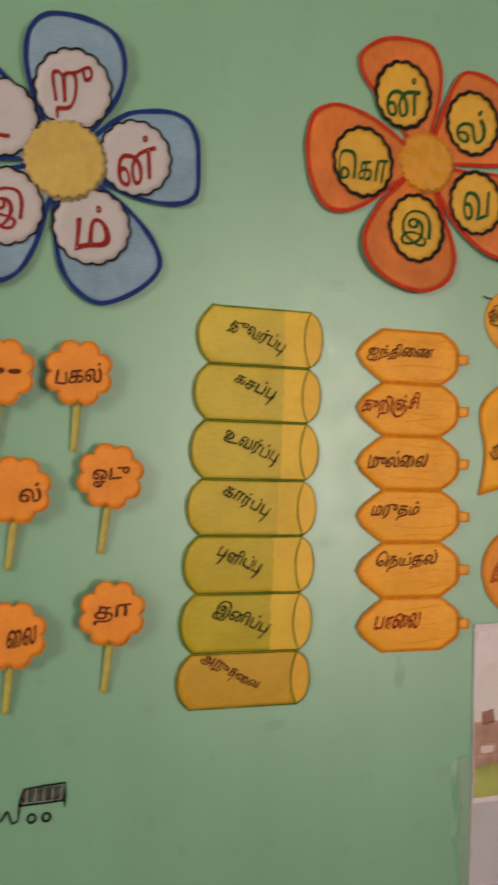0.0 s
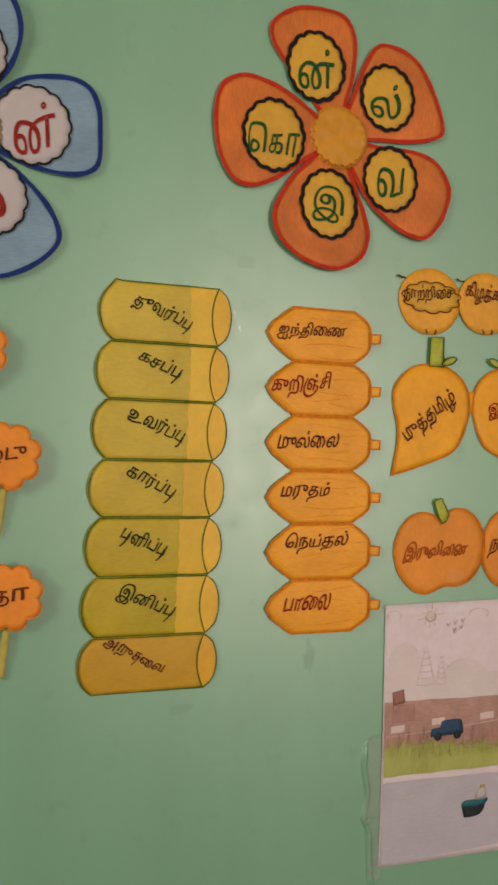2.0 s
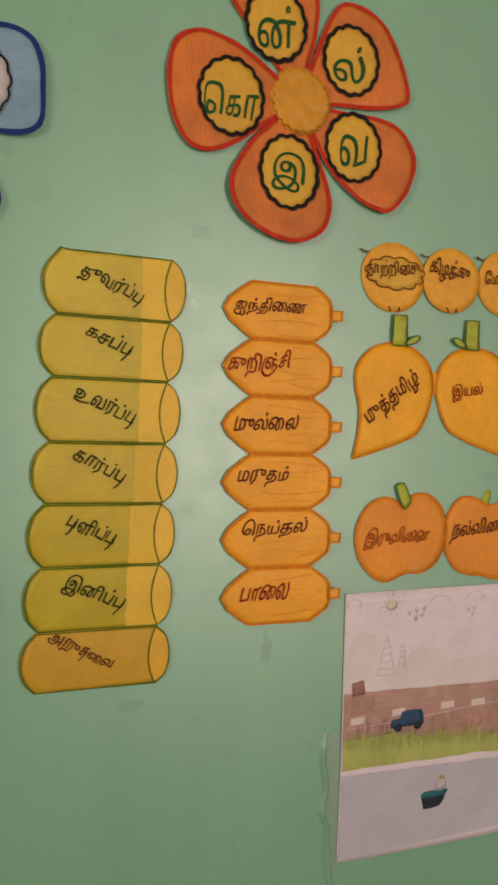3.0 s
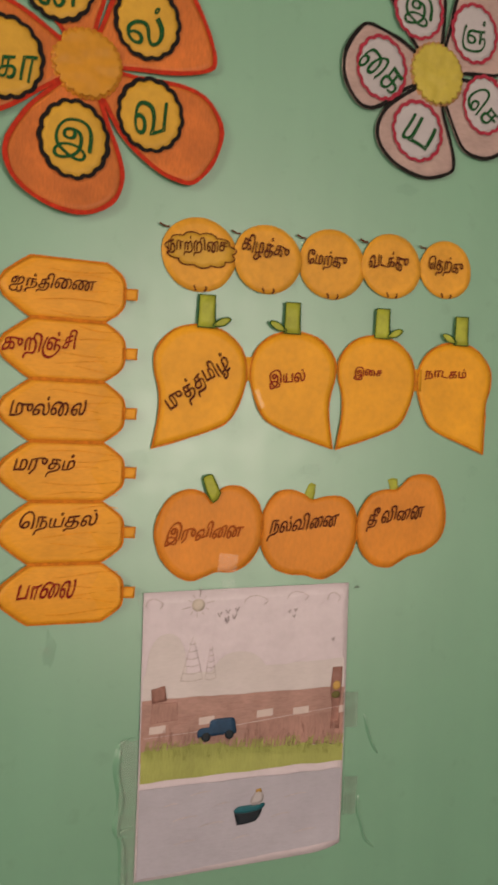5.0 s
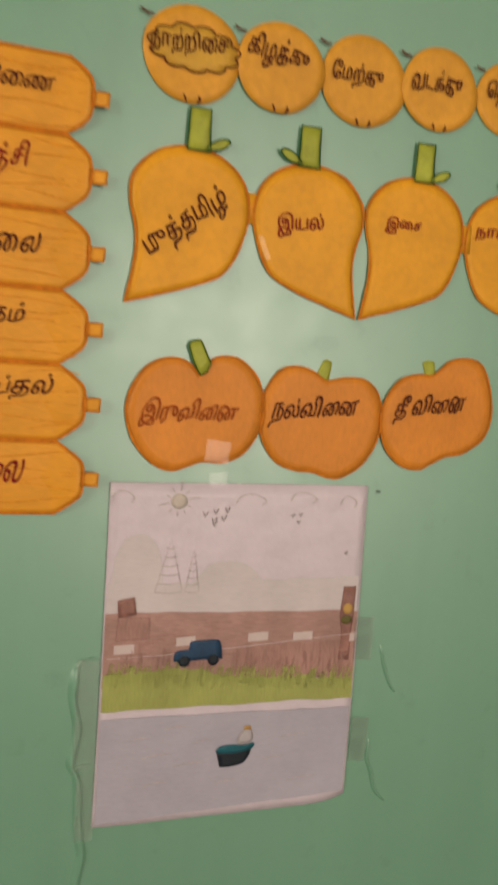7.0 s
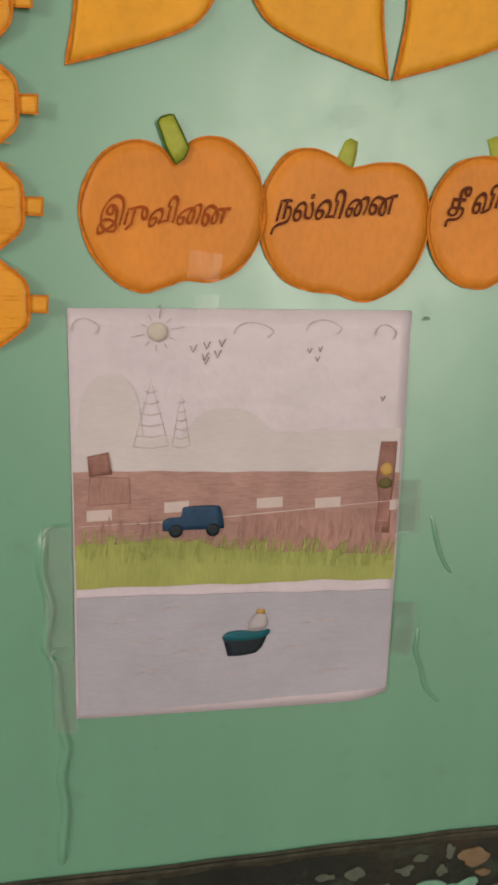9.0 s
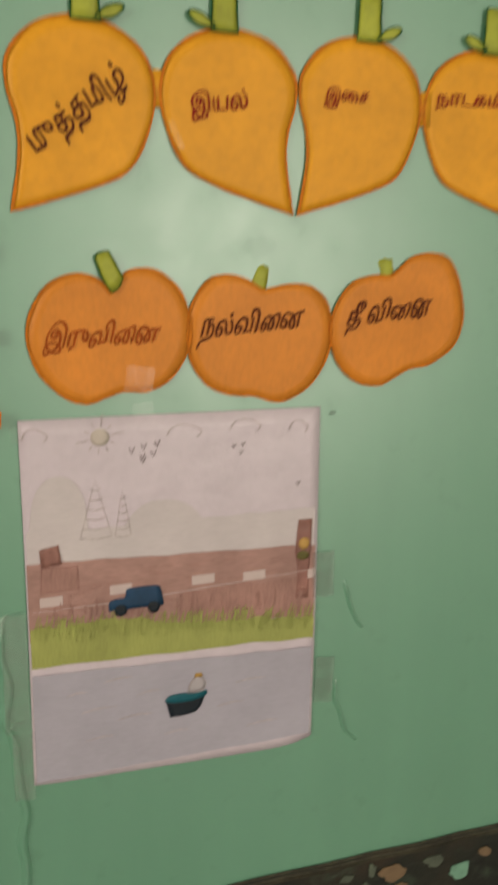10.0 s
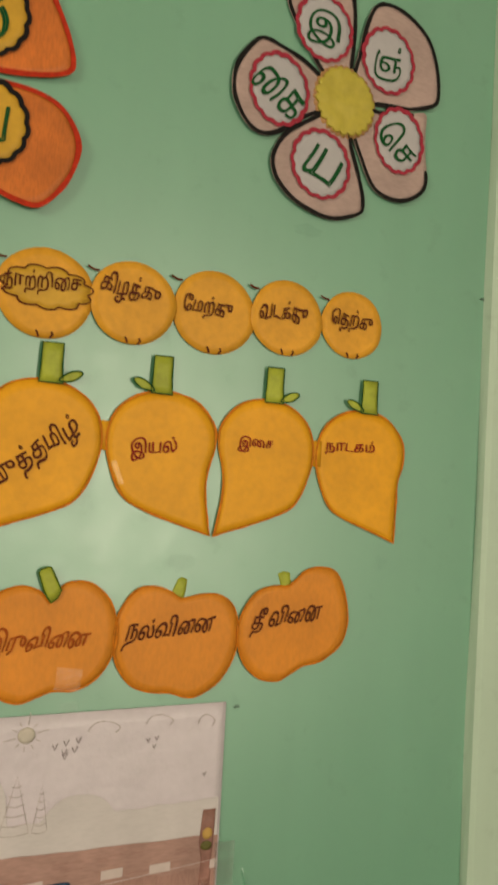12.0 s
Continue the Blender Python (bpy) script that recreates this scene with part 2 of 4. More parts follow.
def word(body, x, z, width, height, lift, turn=0.0, shear=0.0, bold=0.010, over=0.0008, wobble=0.11, seed=1.0):
    """Handwritten letters, centred at x, z, from Blender's own font."""
    text, tails = "", []
    for ch in body:
        if ch == "\u0bc1" and text[-1] in "பச":
            tails.append(max(v.co.x for v in letters(text, bold).verts))
        else:
            text += ch
    bm = letters(text, bold)
    for q in tails:
        pts = [(q - 0.10, 0.30), (q - 0.10, 0.05), (q - 0.16, -0.22), (q - 0.26, -0.40)]
        for (a, b), (c, d) in zip(pts, pts[1:]):
            bm.faces.new([bm.verts.new((u, w, 0)) for u, w in ((a - 0.05, b), (a + 0.05, b), (c + 0.05, d), (c - 0.05, d))])
    xs, ys = [v.co.x for v in bm.verts], [v.co.y for v in bm.verts]
    x0, x1, y0, y1 = min(xs), max(xs), min(ys), max(ys)
    c, s = math.cos(radians(turn)), math.sin(radians(turn))
    for v in bm.verts:
        u, w = v.co.x, v.co.y
        du = wobble * noise.noise(Vector((u * 1.7, w * 1.2, seed)))
        dw = wobble * 1.6 * noise.noise(Vector((u * 1.1, w * 1.1, seed + 9)))
        a = ((u + du - x0) / (x1 - x0) - 0.5) * width
        b = ((w + dw - y0) / (y1 - y0) - 0.5) * height
        a += shear * b
        px, pz = x + a * c - b * s, z + a * s + b * c
        v.co = (px, -lift(px, pz) - over - v.co.z * height * 0.5, pz)
    bmesh.ops.recalc_face_normals(bm, faces=bm.faces)
    return bm


def scallop(x, z, r, lobes, depth, n=96, rz=None, phase=0.0):
    rz = rz or r
    out = []
    for i in range(n):
        a = 2 * math.pi * i / n
        f = 1 - depth + depth * abs(math.sin(lobes * a / 2 + phase)) ** 0.7
        out.append((x + r * f * math.cos(a), z + rz * f * math.sin(a)))
    return out


def box(x0, x1, y0, y1, z0, z1, bm=None):
    bm = bm or bmesh.new()
    m = Matrix.LocRotScale(((x0 + x1) / 2, (y0 + y1) / 2, (z0 + z1) / 2), None, (x1 - x0, y1 - y0, z1 - z0))
    bmesh.ops.create_cube(bm, size=1, matrix=m)
    return bm


def setting(name, bm, material, label):
    mesh = bpy.data.meshes.new(name)
    bm.to_mesh(mesh)
    bm.free()
    mesh.materials.append(material)
    return tagged(new(name, mesh), label, kind="structure")


# ---- room ----
EAST, WEST, SOUTH, HIGH, EDGE = 0.2075, -2.8, -3.25, 2.9, 0.9345
FAR = 2.2
setting("wall_north", box(WEST - 0.2, FAR + 0.2, 0.0, 0.2, 0, HIGH), M_WALL, "mint green enamel painted classroom wall")
# the pier that closes the display, with an uneven plaster edge
bm = bmesh.new()
for i in range(61):
    z = HIGH * i / 60
    for x, y in ((EAST + 0.0022 * noise.noise(Vector((0.4, z * 5, 0))), 0.0), (EAST, -0.004), (EAST + 0.001, -0.009), (EAST + 0.006, -0.012), (FAR, -0.012), (FAR, 0.0)):
        bm.verts.new((x, y, z))
bm.verts.ensure_lookup_table()
for i in range(60):
    for j in range(5):
        a = 6 * i + j
        bm.faces.new((bm.verts[a], bm.verts[a + 6], bm.verts[a + 7], bm.verts[a + 1]))
bmesh.ops.recalc_face_normals(bm, faces=bm.faces)
setting("pier", bm, M_SIDE, "pale green plastered band beside the mint wall")
setting("wall_east", box(FAR, FAR + 0.2, SOUTH - 0.2, 0.0, 0, HIGH), M_ROOM, "pale green side wall")
bm = box(WEST - 0.2, WEST, SOUTH - 0.2, -2.3, 0, HIGH)
box(WEST - 0.2, WEST, -1.3, 0.0, 0, HIGH, bm)
box(WEST - 0.2, WEST, -2.3, -1.3, 0, 1.6, bm)
box(WEST - 0.2, WEST, -2.3, -1.3, 2.5, HIGH, bm)
setting("wall_west", bm, M_ROOM, "pale green wall with a window opening")
bm = box(WEST, 0.40, SOUTH - 0.2, SOUTH, 0, HIGH)
box(1.20, FAR, SOUTH - 0.2, SOUTH, 0, HIGH, bm)
box(0.40, 1.20, SOUTH - 0.2, SOUTH, 2.2, HIGH, bm)
setting("wall_south", bm, M_ROOM, "pale green wall with a doorway")
setting("floor", box(WEST - 0.2, FAR + 0.2, SOUTH - 0.2, 0.2, -0.1, 0.0), M_FLOOR, "grey cement floor")
setting("ceiling", box(WEST - 0.2, FAR + 0.2, SOUTH - 0.2, 0.2, HIGH, HIGH + 0.1), M_CEIL, "whitewashed ceiling")

# ---- black dado under the display ----
m, nt, bsdf = shader("worn_black_paint")
n1, n2, n3 = noise_tex(nt, 9, 6), noise_tex(nt, 34, 5), noise_tex(nt, 120, 4)
c1 = ramp(nt, n1.outputs["Fac"], [(0.35, (0.006, 0.006, 0.004)), (0.55, (0.013, 0.014, 0.008)), (0.75, (0.05, 0.026, 0.014))])
c2 = ramp(nt, n2.outputs["Fac"], [(0.56, (0, 0, 0)), (0.70, (1, 1, 1))])
nt.links.new(mix(nt, c2.outputs["Color"], c1.outputs["Color"], (0.04, 0.055, 0.035)), bsdf.inputs["Base Color"])
bsdf.inputs["Roughness"].default_value = 0.55
bump(nt, bsdf, n3.outputs["Fac"], 0.4, 0.003)
M_DADO = m
M_LIP = crayon("brown_grimy_edge", (0.055, 0.048, 0.03), 0.5)
bm = bmesh.new()
top = []
for i in range(141):
    x = WEST + (EAST - WEST) * i / 140
    top.append((x, EDGE + 0.012 * (x + 0.06) + 0.0016 * noise.noise(Vector((x * 22, 0.3, 0)))))
rows = [[bm.verts.new(p) for p in ((x, -0.003, 0.0), (x, -0.003, z), (x, 0.0, z))] for x, z in top]
for a, b in zip(rows, rows[1:]):
    bm.faces.new((a[0], b[0], b[1], a[1]))
    bm.faces.new((a[1], b[1], b[2], a[2]))
bmesh.ops.recalc_face_normals(bm, faces=bm.faces)
dado = setting("dado", bm, M_DADO, "worn black painted dado with paint splashes")
bm = bmesh.new()
a0 = None
for x, z in top:
    a1 = [bm.verts.new(p) for p in ((x, -0.0034, z - 0.006 + 0.002 * noise.noise(Vector((x * 40, 7, 0)))), (x, -0.0042, z - 0.002), (x, -0.001, z + 0.0014))]
    if a0:
        bm.faces.new((a0[0], a1[0], a1[1], a0[1]))
        bm.faces.new((a0[1], a1[1], a1[2], a0[2]))
    a0 = a1
bmesh.ops.recalc_face_normals(bm, faces=bm.faces)
setting("trim", bm, M_LIP, "grimy brown painted line along the dado")

SPLASH = {"tan": crayon("tan_splash", (0.20, 0.13, 0.075), 0.2), "grey": crayon("grey_splash", (0.10, 0.115, 0.085), 0.25),
          "mint": crayon("mint_splash", (0.19, 0.36, 0.26), 0.2)}
rnd = random.Random(4)
for x, z, rx, rz, tone in ((0.036, 0.914, 0.012, 0.008, "tan"), (-0.054, 0.911, 0.008, 0.006, "grey"), (-0.018, 0.910, 0.010, 0.0045, "grey"),
                           (0.013, 0.907, 0.006, 0.0045, "grey"), (0.005, 0.892, 0.014, 0.006, "mint"), (0.028, 0.890, 0.016, 0.008, "mint"),
                           (0.045, 0.901, 0.005, 0.003, "tan"), (-0.096, 0.906, 0.003, 0.002, "grey"), (-0.03, 0.899, 0.003, 0.002, "grey"),
                           (0.075, 0.917, 0.009, 0.006, "grey"), (0.10, 0.902, 0.011, 0.007, "mint"), (0.125, 0.915, 0.006, 0.004, "tan"),
                           (-0.075, 0.912, 0.009, 0.003, "grey"), (0.06, 0.886, 0.008, 0.004, "grey"), (0.15, 0.905, 0.008, 0.005, "grey"),
                           (-0.12, 0.897, 0.006, 0.003, "tan"), (0.018, 0.921, 0.005, 0.006, "grey"), (-0.005, 0.919, 0.008, 0.003, "grey")):
    ph = rnd.random() * 9
    line = []
    for i in range(28):
        a = 2 * math.pi * i / 28
        f = 0.9 + 0.7 * noise.noise(Vector((math.cos(a) * 1.1 + ph, math.sin(a) * 1.1, ph))) + 0.12 * noise.noise(Vector((math.cos(a) * 4 + ph, math.sin(a) * 4, ph)))
        line.append((x + rx * f * math.cos(a), z + rz * f * math.sin(a)))
    bm = sheet(line, flat(0.0042), 0.001, 2)
    mesh = bpy.data.meshes.new("paint_splash")
    bm.to_mesh(mesh)
    bm.free()
    mesh.materials.append(SPLASH[tone])
    new("paint_splash", mesh).parent = dado


# ---- big paper flowers ----
def petal_line(cx, cz, points):
    """A petal through points given as degrees and millimetres from the flower's centre, its foot under the centre."""
    ends = ((points[0][0], 15), *points, (points[-1][0], 15))
    return spline([(cx + 0.001 * r * math.cos(radians(a)), cz + 0.001 * r * math.sin(radians(a))) for a, r in ends], n=6)


def paper_flower(label, cx, cz, petals, discs, mats, core, letters, ring_width, edge_width, gap, rises, seed):
    paper, edge, disc_paper, ring, letter, core_mat, halo = mats
    fl = thing("paper_flower", cx, cz, label, "flower", "big flowers on the wall")
    for k, (points, (dx, dz, rx, rz), (body, w, h, lturn)) in enumerate(zip(petals, discs, letters)):
        rise = rises[k]
        def lift(x, z, rise=rise, k=k):
            d = math.hypot(x - cx, z - cz) / 0.12
            return 0.0014 + 0.0003 * k + rise * d * d + 0.0008 * noise.noise(Vector((x * 12 + seed, k, z * 12)))
        line = petal_line(cx, cz, points)
        pe = part("petal", sheet(line, lift, rings=6), paper, fl)
        inner = inset(line, edge_width * 0.48)
        skip = gap.get(k)
        if skip:
            i0, i1 = (int(len(inner) * f) for f in skip)
            inner = inner[i1:] + inner[:i0]
        part("outline", stroke(inner, edge_width, lift, closed=not skip, seed=seed + k), edge, pe)
        ex, ez = cx + dx, cz + dz
        up = lambda x, z, lift=lift: lift(x, z) + 0.0008
        rim = scallop(ex, ez, rx, 15, 0.07, rz=rz, phase=k)
        part("disc", sheet(rim, up, rings=4), disc_paper, pe)
        rim = scallop(ex, ez, rx * 0.985, 15, 0.07, rz=rz * 0.985, phase=k)
        part("scalloped_ring", stroke(rim, ring_width, up, closed=True, seed=k), ring, pe)
        if body:
            part("lettering", word(body, ex, ez - 0.002, w, h, up, lturn, 0.12, bold=0.004, seed=k + seed), letter, pe)
    dome = lambda x, z: 0.0050 + 0.0015 * noise.noise(Vector((x * 90, seed, z * 90)))
    under = lambda x, z: dome(x, z) - 0.0018
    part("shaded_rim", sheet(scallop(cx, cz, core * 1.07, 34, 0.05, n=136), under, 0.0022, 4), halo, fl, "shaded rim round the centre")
    torn = lambda x, z: 1 + 0.05 * noise.noise(Vector((x * 160, z * 160, seed)))
    line = [(cx + (x - cx) * torn(x, z), cz + (z - cz) * torn(x, z)) for x, z in scallop(cx, cz, core, 22, 0.08, n=132)]
    part("flower_centre", sheet(line, dome, 0.0045, 9), core_mat, fl, "crinkled yellow paper centre")
    return fl


def disc(angle, dist, rx, rz):
    return (dist * math.cos(radians(angle)), dist * math.sin(radians(angle)), rx, rz)


BLUE_PETALS = (
    ((122, 45), (117, 75), (112, 98), (106, 114), (98, 122), (86, 122.5), (74, 121), (66, 113), (58, 95), (52, 70), (50, 45)),
    ((47, 45), (44, 70), (38, 88), (31, 108), (24, 119), (15, 121), (5, 119), (-6, 119), (-12, 114), (-17, 100), (-22, 75), (-26, 45)),
    ((-30, 45), (-33, 75), (-38, 102), (-44, 120), (-53, 126), (-65, 128), (-76, 126), (-85, 111), (-92, 90), (-98, 60), (-102, 40)),
    ((-105, 45), (-105, 80), (-109, 108), (-117, 125), (-129, 130), (-143, 126), (-155, 114), (-162, 90), (-166, 50)),
    ((188, 45), (186, 80), (180, 105), (171, 119), (157, 123), (143, 118), (132, 107), (127, 80), (125, 45)))
RED_PETALS = (
    ((133, 40), (133, 79), (132, 105), (126, 121), (112, 125), (97, 121), (87, 115), (80, 95), (76, 62), (76, 40)),
    ((73, 45), (72, 78), (69, 100), (63, 110), (52, 118), (41, 120), (25, 118), (12, 117), (7, 108), (4, 80), (3, 45)),
    ((-2, 45), (-1, 80), (-4, 103), (-10, 118), (-18, 129), (-30, 133), (-42, 131), (-48, 118), (-53, 100), (-60, 70), (-63, 45)),
    ((-66, 50), (-67, 80), (-70, 100), (-77, 117), (-88, 127), (-100, 128), (-113, 124), (-123, 116), (-131, 100), (-137, 70), (-140, 45)),
    ((144, 45), (148, 75), (154, 103), (161, 118), (168, 124), (180, 125), (195, 124), (207, 119), (214, 105), (218, 80), (219, 45)))
PINK_PETALS = (
    ((138, 45), (133, 78), (130, 95), (123, 111), (108, 117), (96, 113), (88, 100), (84, 78), (80, 45)),
    ((76, 45), (77, 80), (74, 102), (66, 113), (55, 119), (43, 121), (30, 115), (17, 107), (12, 97), (9, 70), (10, 40)),
    ((4, 40), (7, 70), (8, 88), (-4, 88), (-17, 93), (-30, 106), (-40, 106), (-52, 97), (-64, 78), (-68, 45)),
    ((286, 40), (288, 65), (287, 88), (282, 99), (265, 107), (247, 108), (234, 105), (225, 97), (219, 83), (215, 65), (214, 40)),
    ((147, 45), (153, 70), (157, 88), (164, 96), (178, 106), (191, 109), (203, 104), (211, 95), (215, 78), (213, 45)))
paper_flower("blue crayon paper flower with navy outline and red letters", -0.654, 1.716, BLUE_PETALS,
             (disc(85, 0.061, 0.0335, 0.0345), disc(9, 0.061, 0.0325, 0.034), disc(-66, 0.060, 0.034, 0.034), disc(223, 0.066, 0.033, 0.034), disc(152, 0.062, 0.033, 0.034)),
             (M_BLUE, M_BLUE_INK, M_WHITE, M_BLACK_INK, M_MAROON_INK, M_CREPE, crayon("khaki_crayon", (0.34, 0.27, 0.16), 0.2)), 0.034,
             (("று", 0.034, 0.034, 14), ("ன்", 0.036, 0.038, 14), ("ம்", 0.029, 0.039, 8), ("இ", 0.030, 0.036, 0), ("ட", 0.024, 0.026, 0)), 0.0018, 0.0042, {}, (0.011, 0.003, 0.003, 0.003, 0.003), 2)
paper_flower("red orange crayon paper flower with yellow lettered discs", -0.311, 1.758, RED_PETALS,
             (disc(112, 0.068, 0.030, 0.033), disc(42, 0.068, 0.029, 0.032), disc(-31, 0.065, 0.029, 0.032), disc(262, 0.066, 0.0295, 0.0335), disc(187, 0.067, 0.031, 0.034)),
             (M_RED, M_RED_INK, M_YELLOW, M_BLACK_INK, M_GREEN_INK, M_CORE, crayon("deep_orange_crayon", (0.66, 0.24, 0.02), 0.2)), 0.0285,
             (("ன்", 0.037, 0.037, 6), ("ல்", 0.032, 0.034, 4), ("வ", 0.028, 0.025, 6), ("இ", 0.033, 0.034, 0), ("ெகா", 0.050, 0.031, 0)), 0.0036, 0.0037, {}, (0.0015, 0.003, 0.004, 0.004, 0.001), 5)
paper_flower("dusty pink paper flower with black outline and green letters", 0.0380, 1.8185, PINK_PETALS,
             (disc(112, 0.064, 0.028, 0.029), disc(49, 0.066, 0.028, 0.030), disc(-19, 0.062, 0.026, 0.030), disc(251, 0.064, 0.029, 0.030), disc(186, 0.065, 0.028, 0.031)),
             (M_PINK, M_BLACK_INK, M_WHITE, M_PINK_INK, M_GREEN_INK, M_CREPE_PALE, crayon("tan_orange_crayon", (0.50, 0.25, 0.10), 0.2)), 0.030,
             (("இ", 0.033, 0.031, 0), ("ஞ்", 0.028, 0.035, 0), ("ெச", 0.038, 0.030, -30), ("ய", 0.030, 0.026, -20), ("ைக", 0.046, 0.028, -32)), 0.0034, 0.0036, {2: (0.20, 0.46)}, (0.001, 0.0015, 0.002, 0.0015, 0.0008), 8)


# ---- small flowers on straws ----
def small_flower(x, z, foot, tilt, label, body, shift=0.0):
    fl = thing("small_paper_flower", x, foot, label, "flower", "small flowers on straws")
    lift = lambda a, b: 0.011 + 0.05 * abs(a - x) * abs(a - x) / 0.03 + 0.0012 * noise.noise(Vector((a * 30, 1, b * 30)))
    line = []
    for i in range(112):
        a = 2 * math.pi * i / 112
        r = 0.0285 * (0.78 + 0.22 * abs(math.sin(4 * a + tilt)) ** 0.55)
        line.append((x + r * math.cos(a), z + r * math.sin(a)))
    head = part("flower_head", sheet(line, lift, rings=5), M_PEACH, fl)
    part("outline", stroke(line, 0.0011, lift, closed=True), M_ORANGE_INK, head)
    if body:
        part("lettering", word(body, x + shift, z - 0.001, 0.038 if len(body) > 3 else 0.031 - abs(shift), 0.017, lift, 3, 0.15, seed=x), M_BROWN_INK, head)
    else:
        for i, (u, w, h) in enumerate(((-0.0125, 0.008, 0.0042), (-0.001, 0.009, 0.005), (0.0115, 0.010, 0.0042))):
            bar = [(x + u - w / 2, z - 0.001 + 0.0006 * i), (x + u - w / 4, z), (x + u + w / 4, z + 0.0004), (x + u + w / 2, z + 0.001)]
            part("ink_bar", stroke(bar, h, lift, seed=i, uneven=0.1), M_BROWN_INK, head, "dark ink bar")
    bm = bmesh.new()
    drift = (z - foot) * 0.05 * math.sin(tilt * 3)
    rows = []
    for i in range(9):
        f = i / 8
        zz = z - 0.02 - (z - 0.02 - foot) * f
        cx = x - drift * f - 0.002 * f
        w = 0.0036 - 0.0006 * f
        y = 0.0065 - 0.004 * f
        rows.append([bm.verts.new((cx + w * u, -(y + 0.0022 * v), zz)) for u, v in ((-1, 0), (-0.7, 0.8), (0, 1), (0.7, 0.8), (1, 0), (0, -0.6))])
    for a, b in zip(rows, rows[1:]):
        for i in range(6):
            j = (i + 1) % 6
            bm.faces.new((a[i], a[j], b[j], b[i]))
    bm.faces.new(rows[0])
    bm.faces.new(rows[-1][::-1])
    bmesh.ops.recalc_face_normals(bm, faces=bm.faces)
    part("straw", bm, M_STICK, fl, "flattened straw coloured stem")


for x, z, foot, tilt, body, shift in ((-0.701, 1.532, 1.466, 0.2, "", 0), (-0.637, 1.534, 1.467, 0.0, "பகல்", 0), (-0.685, 1.434, 1.367, 0.3, "ல்", 0.012),
                                      (-0.608, 1.447, 1.380, 0.5, "ஓடு", 0), (-0.685, 1.314, 1.248, 0.1, "ைல", 0.008), (-0.603, 1.330, 1.261, 0.25, "தா", 0)):
    small_flower(x, z, foot, tilt, "orange paper flower on a straw taped to the wall", body, shift)

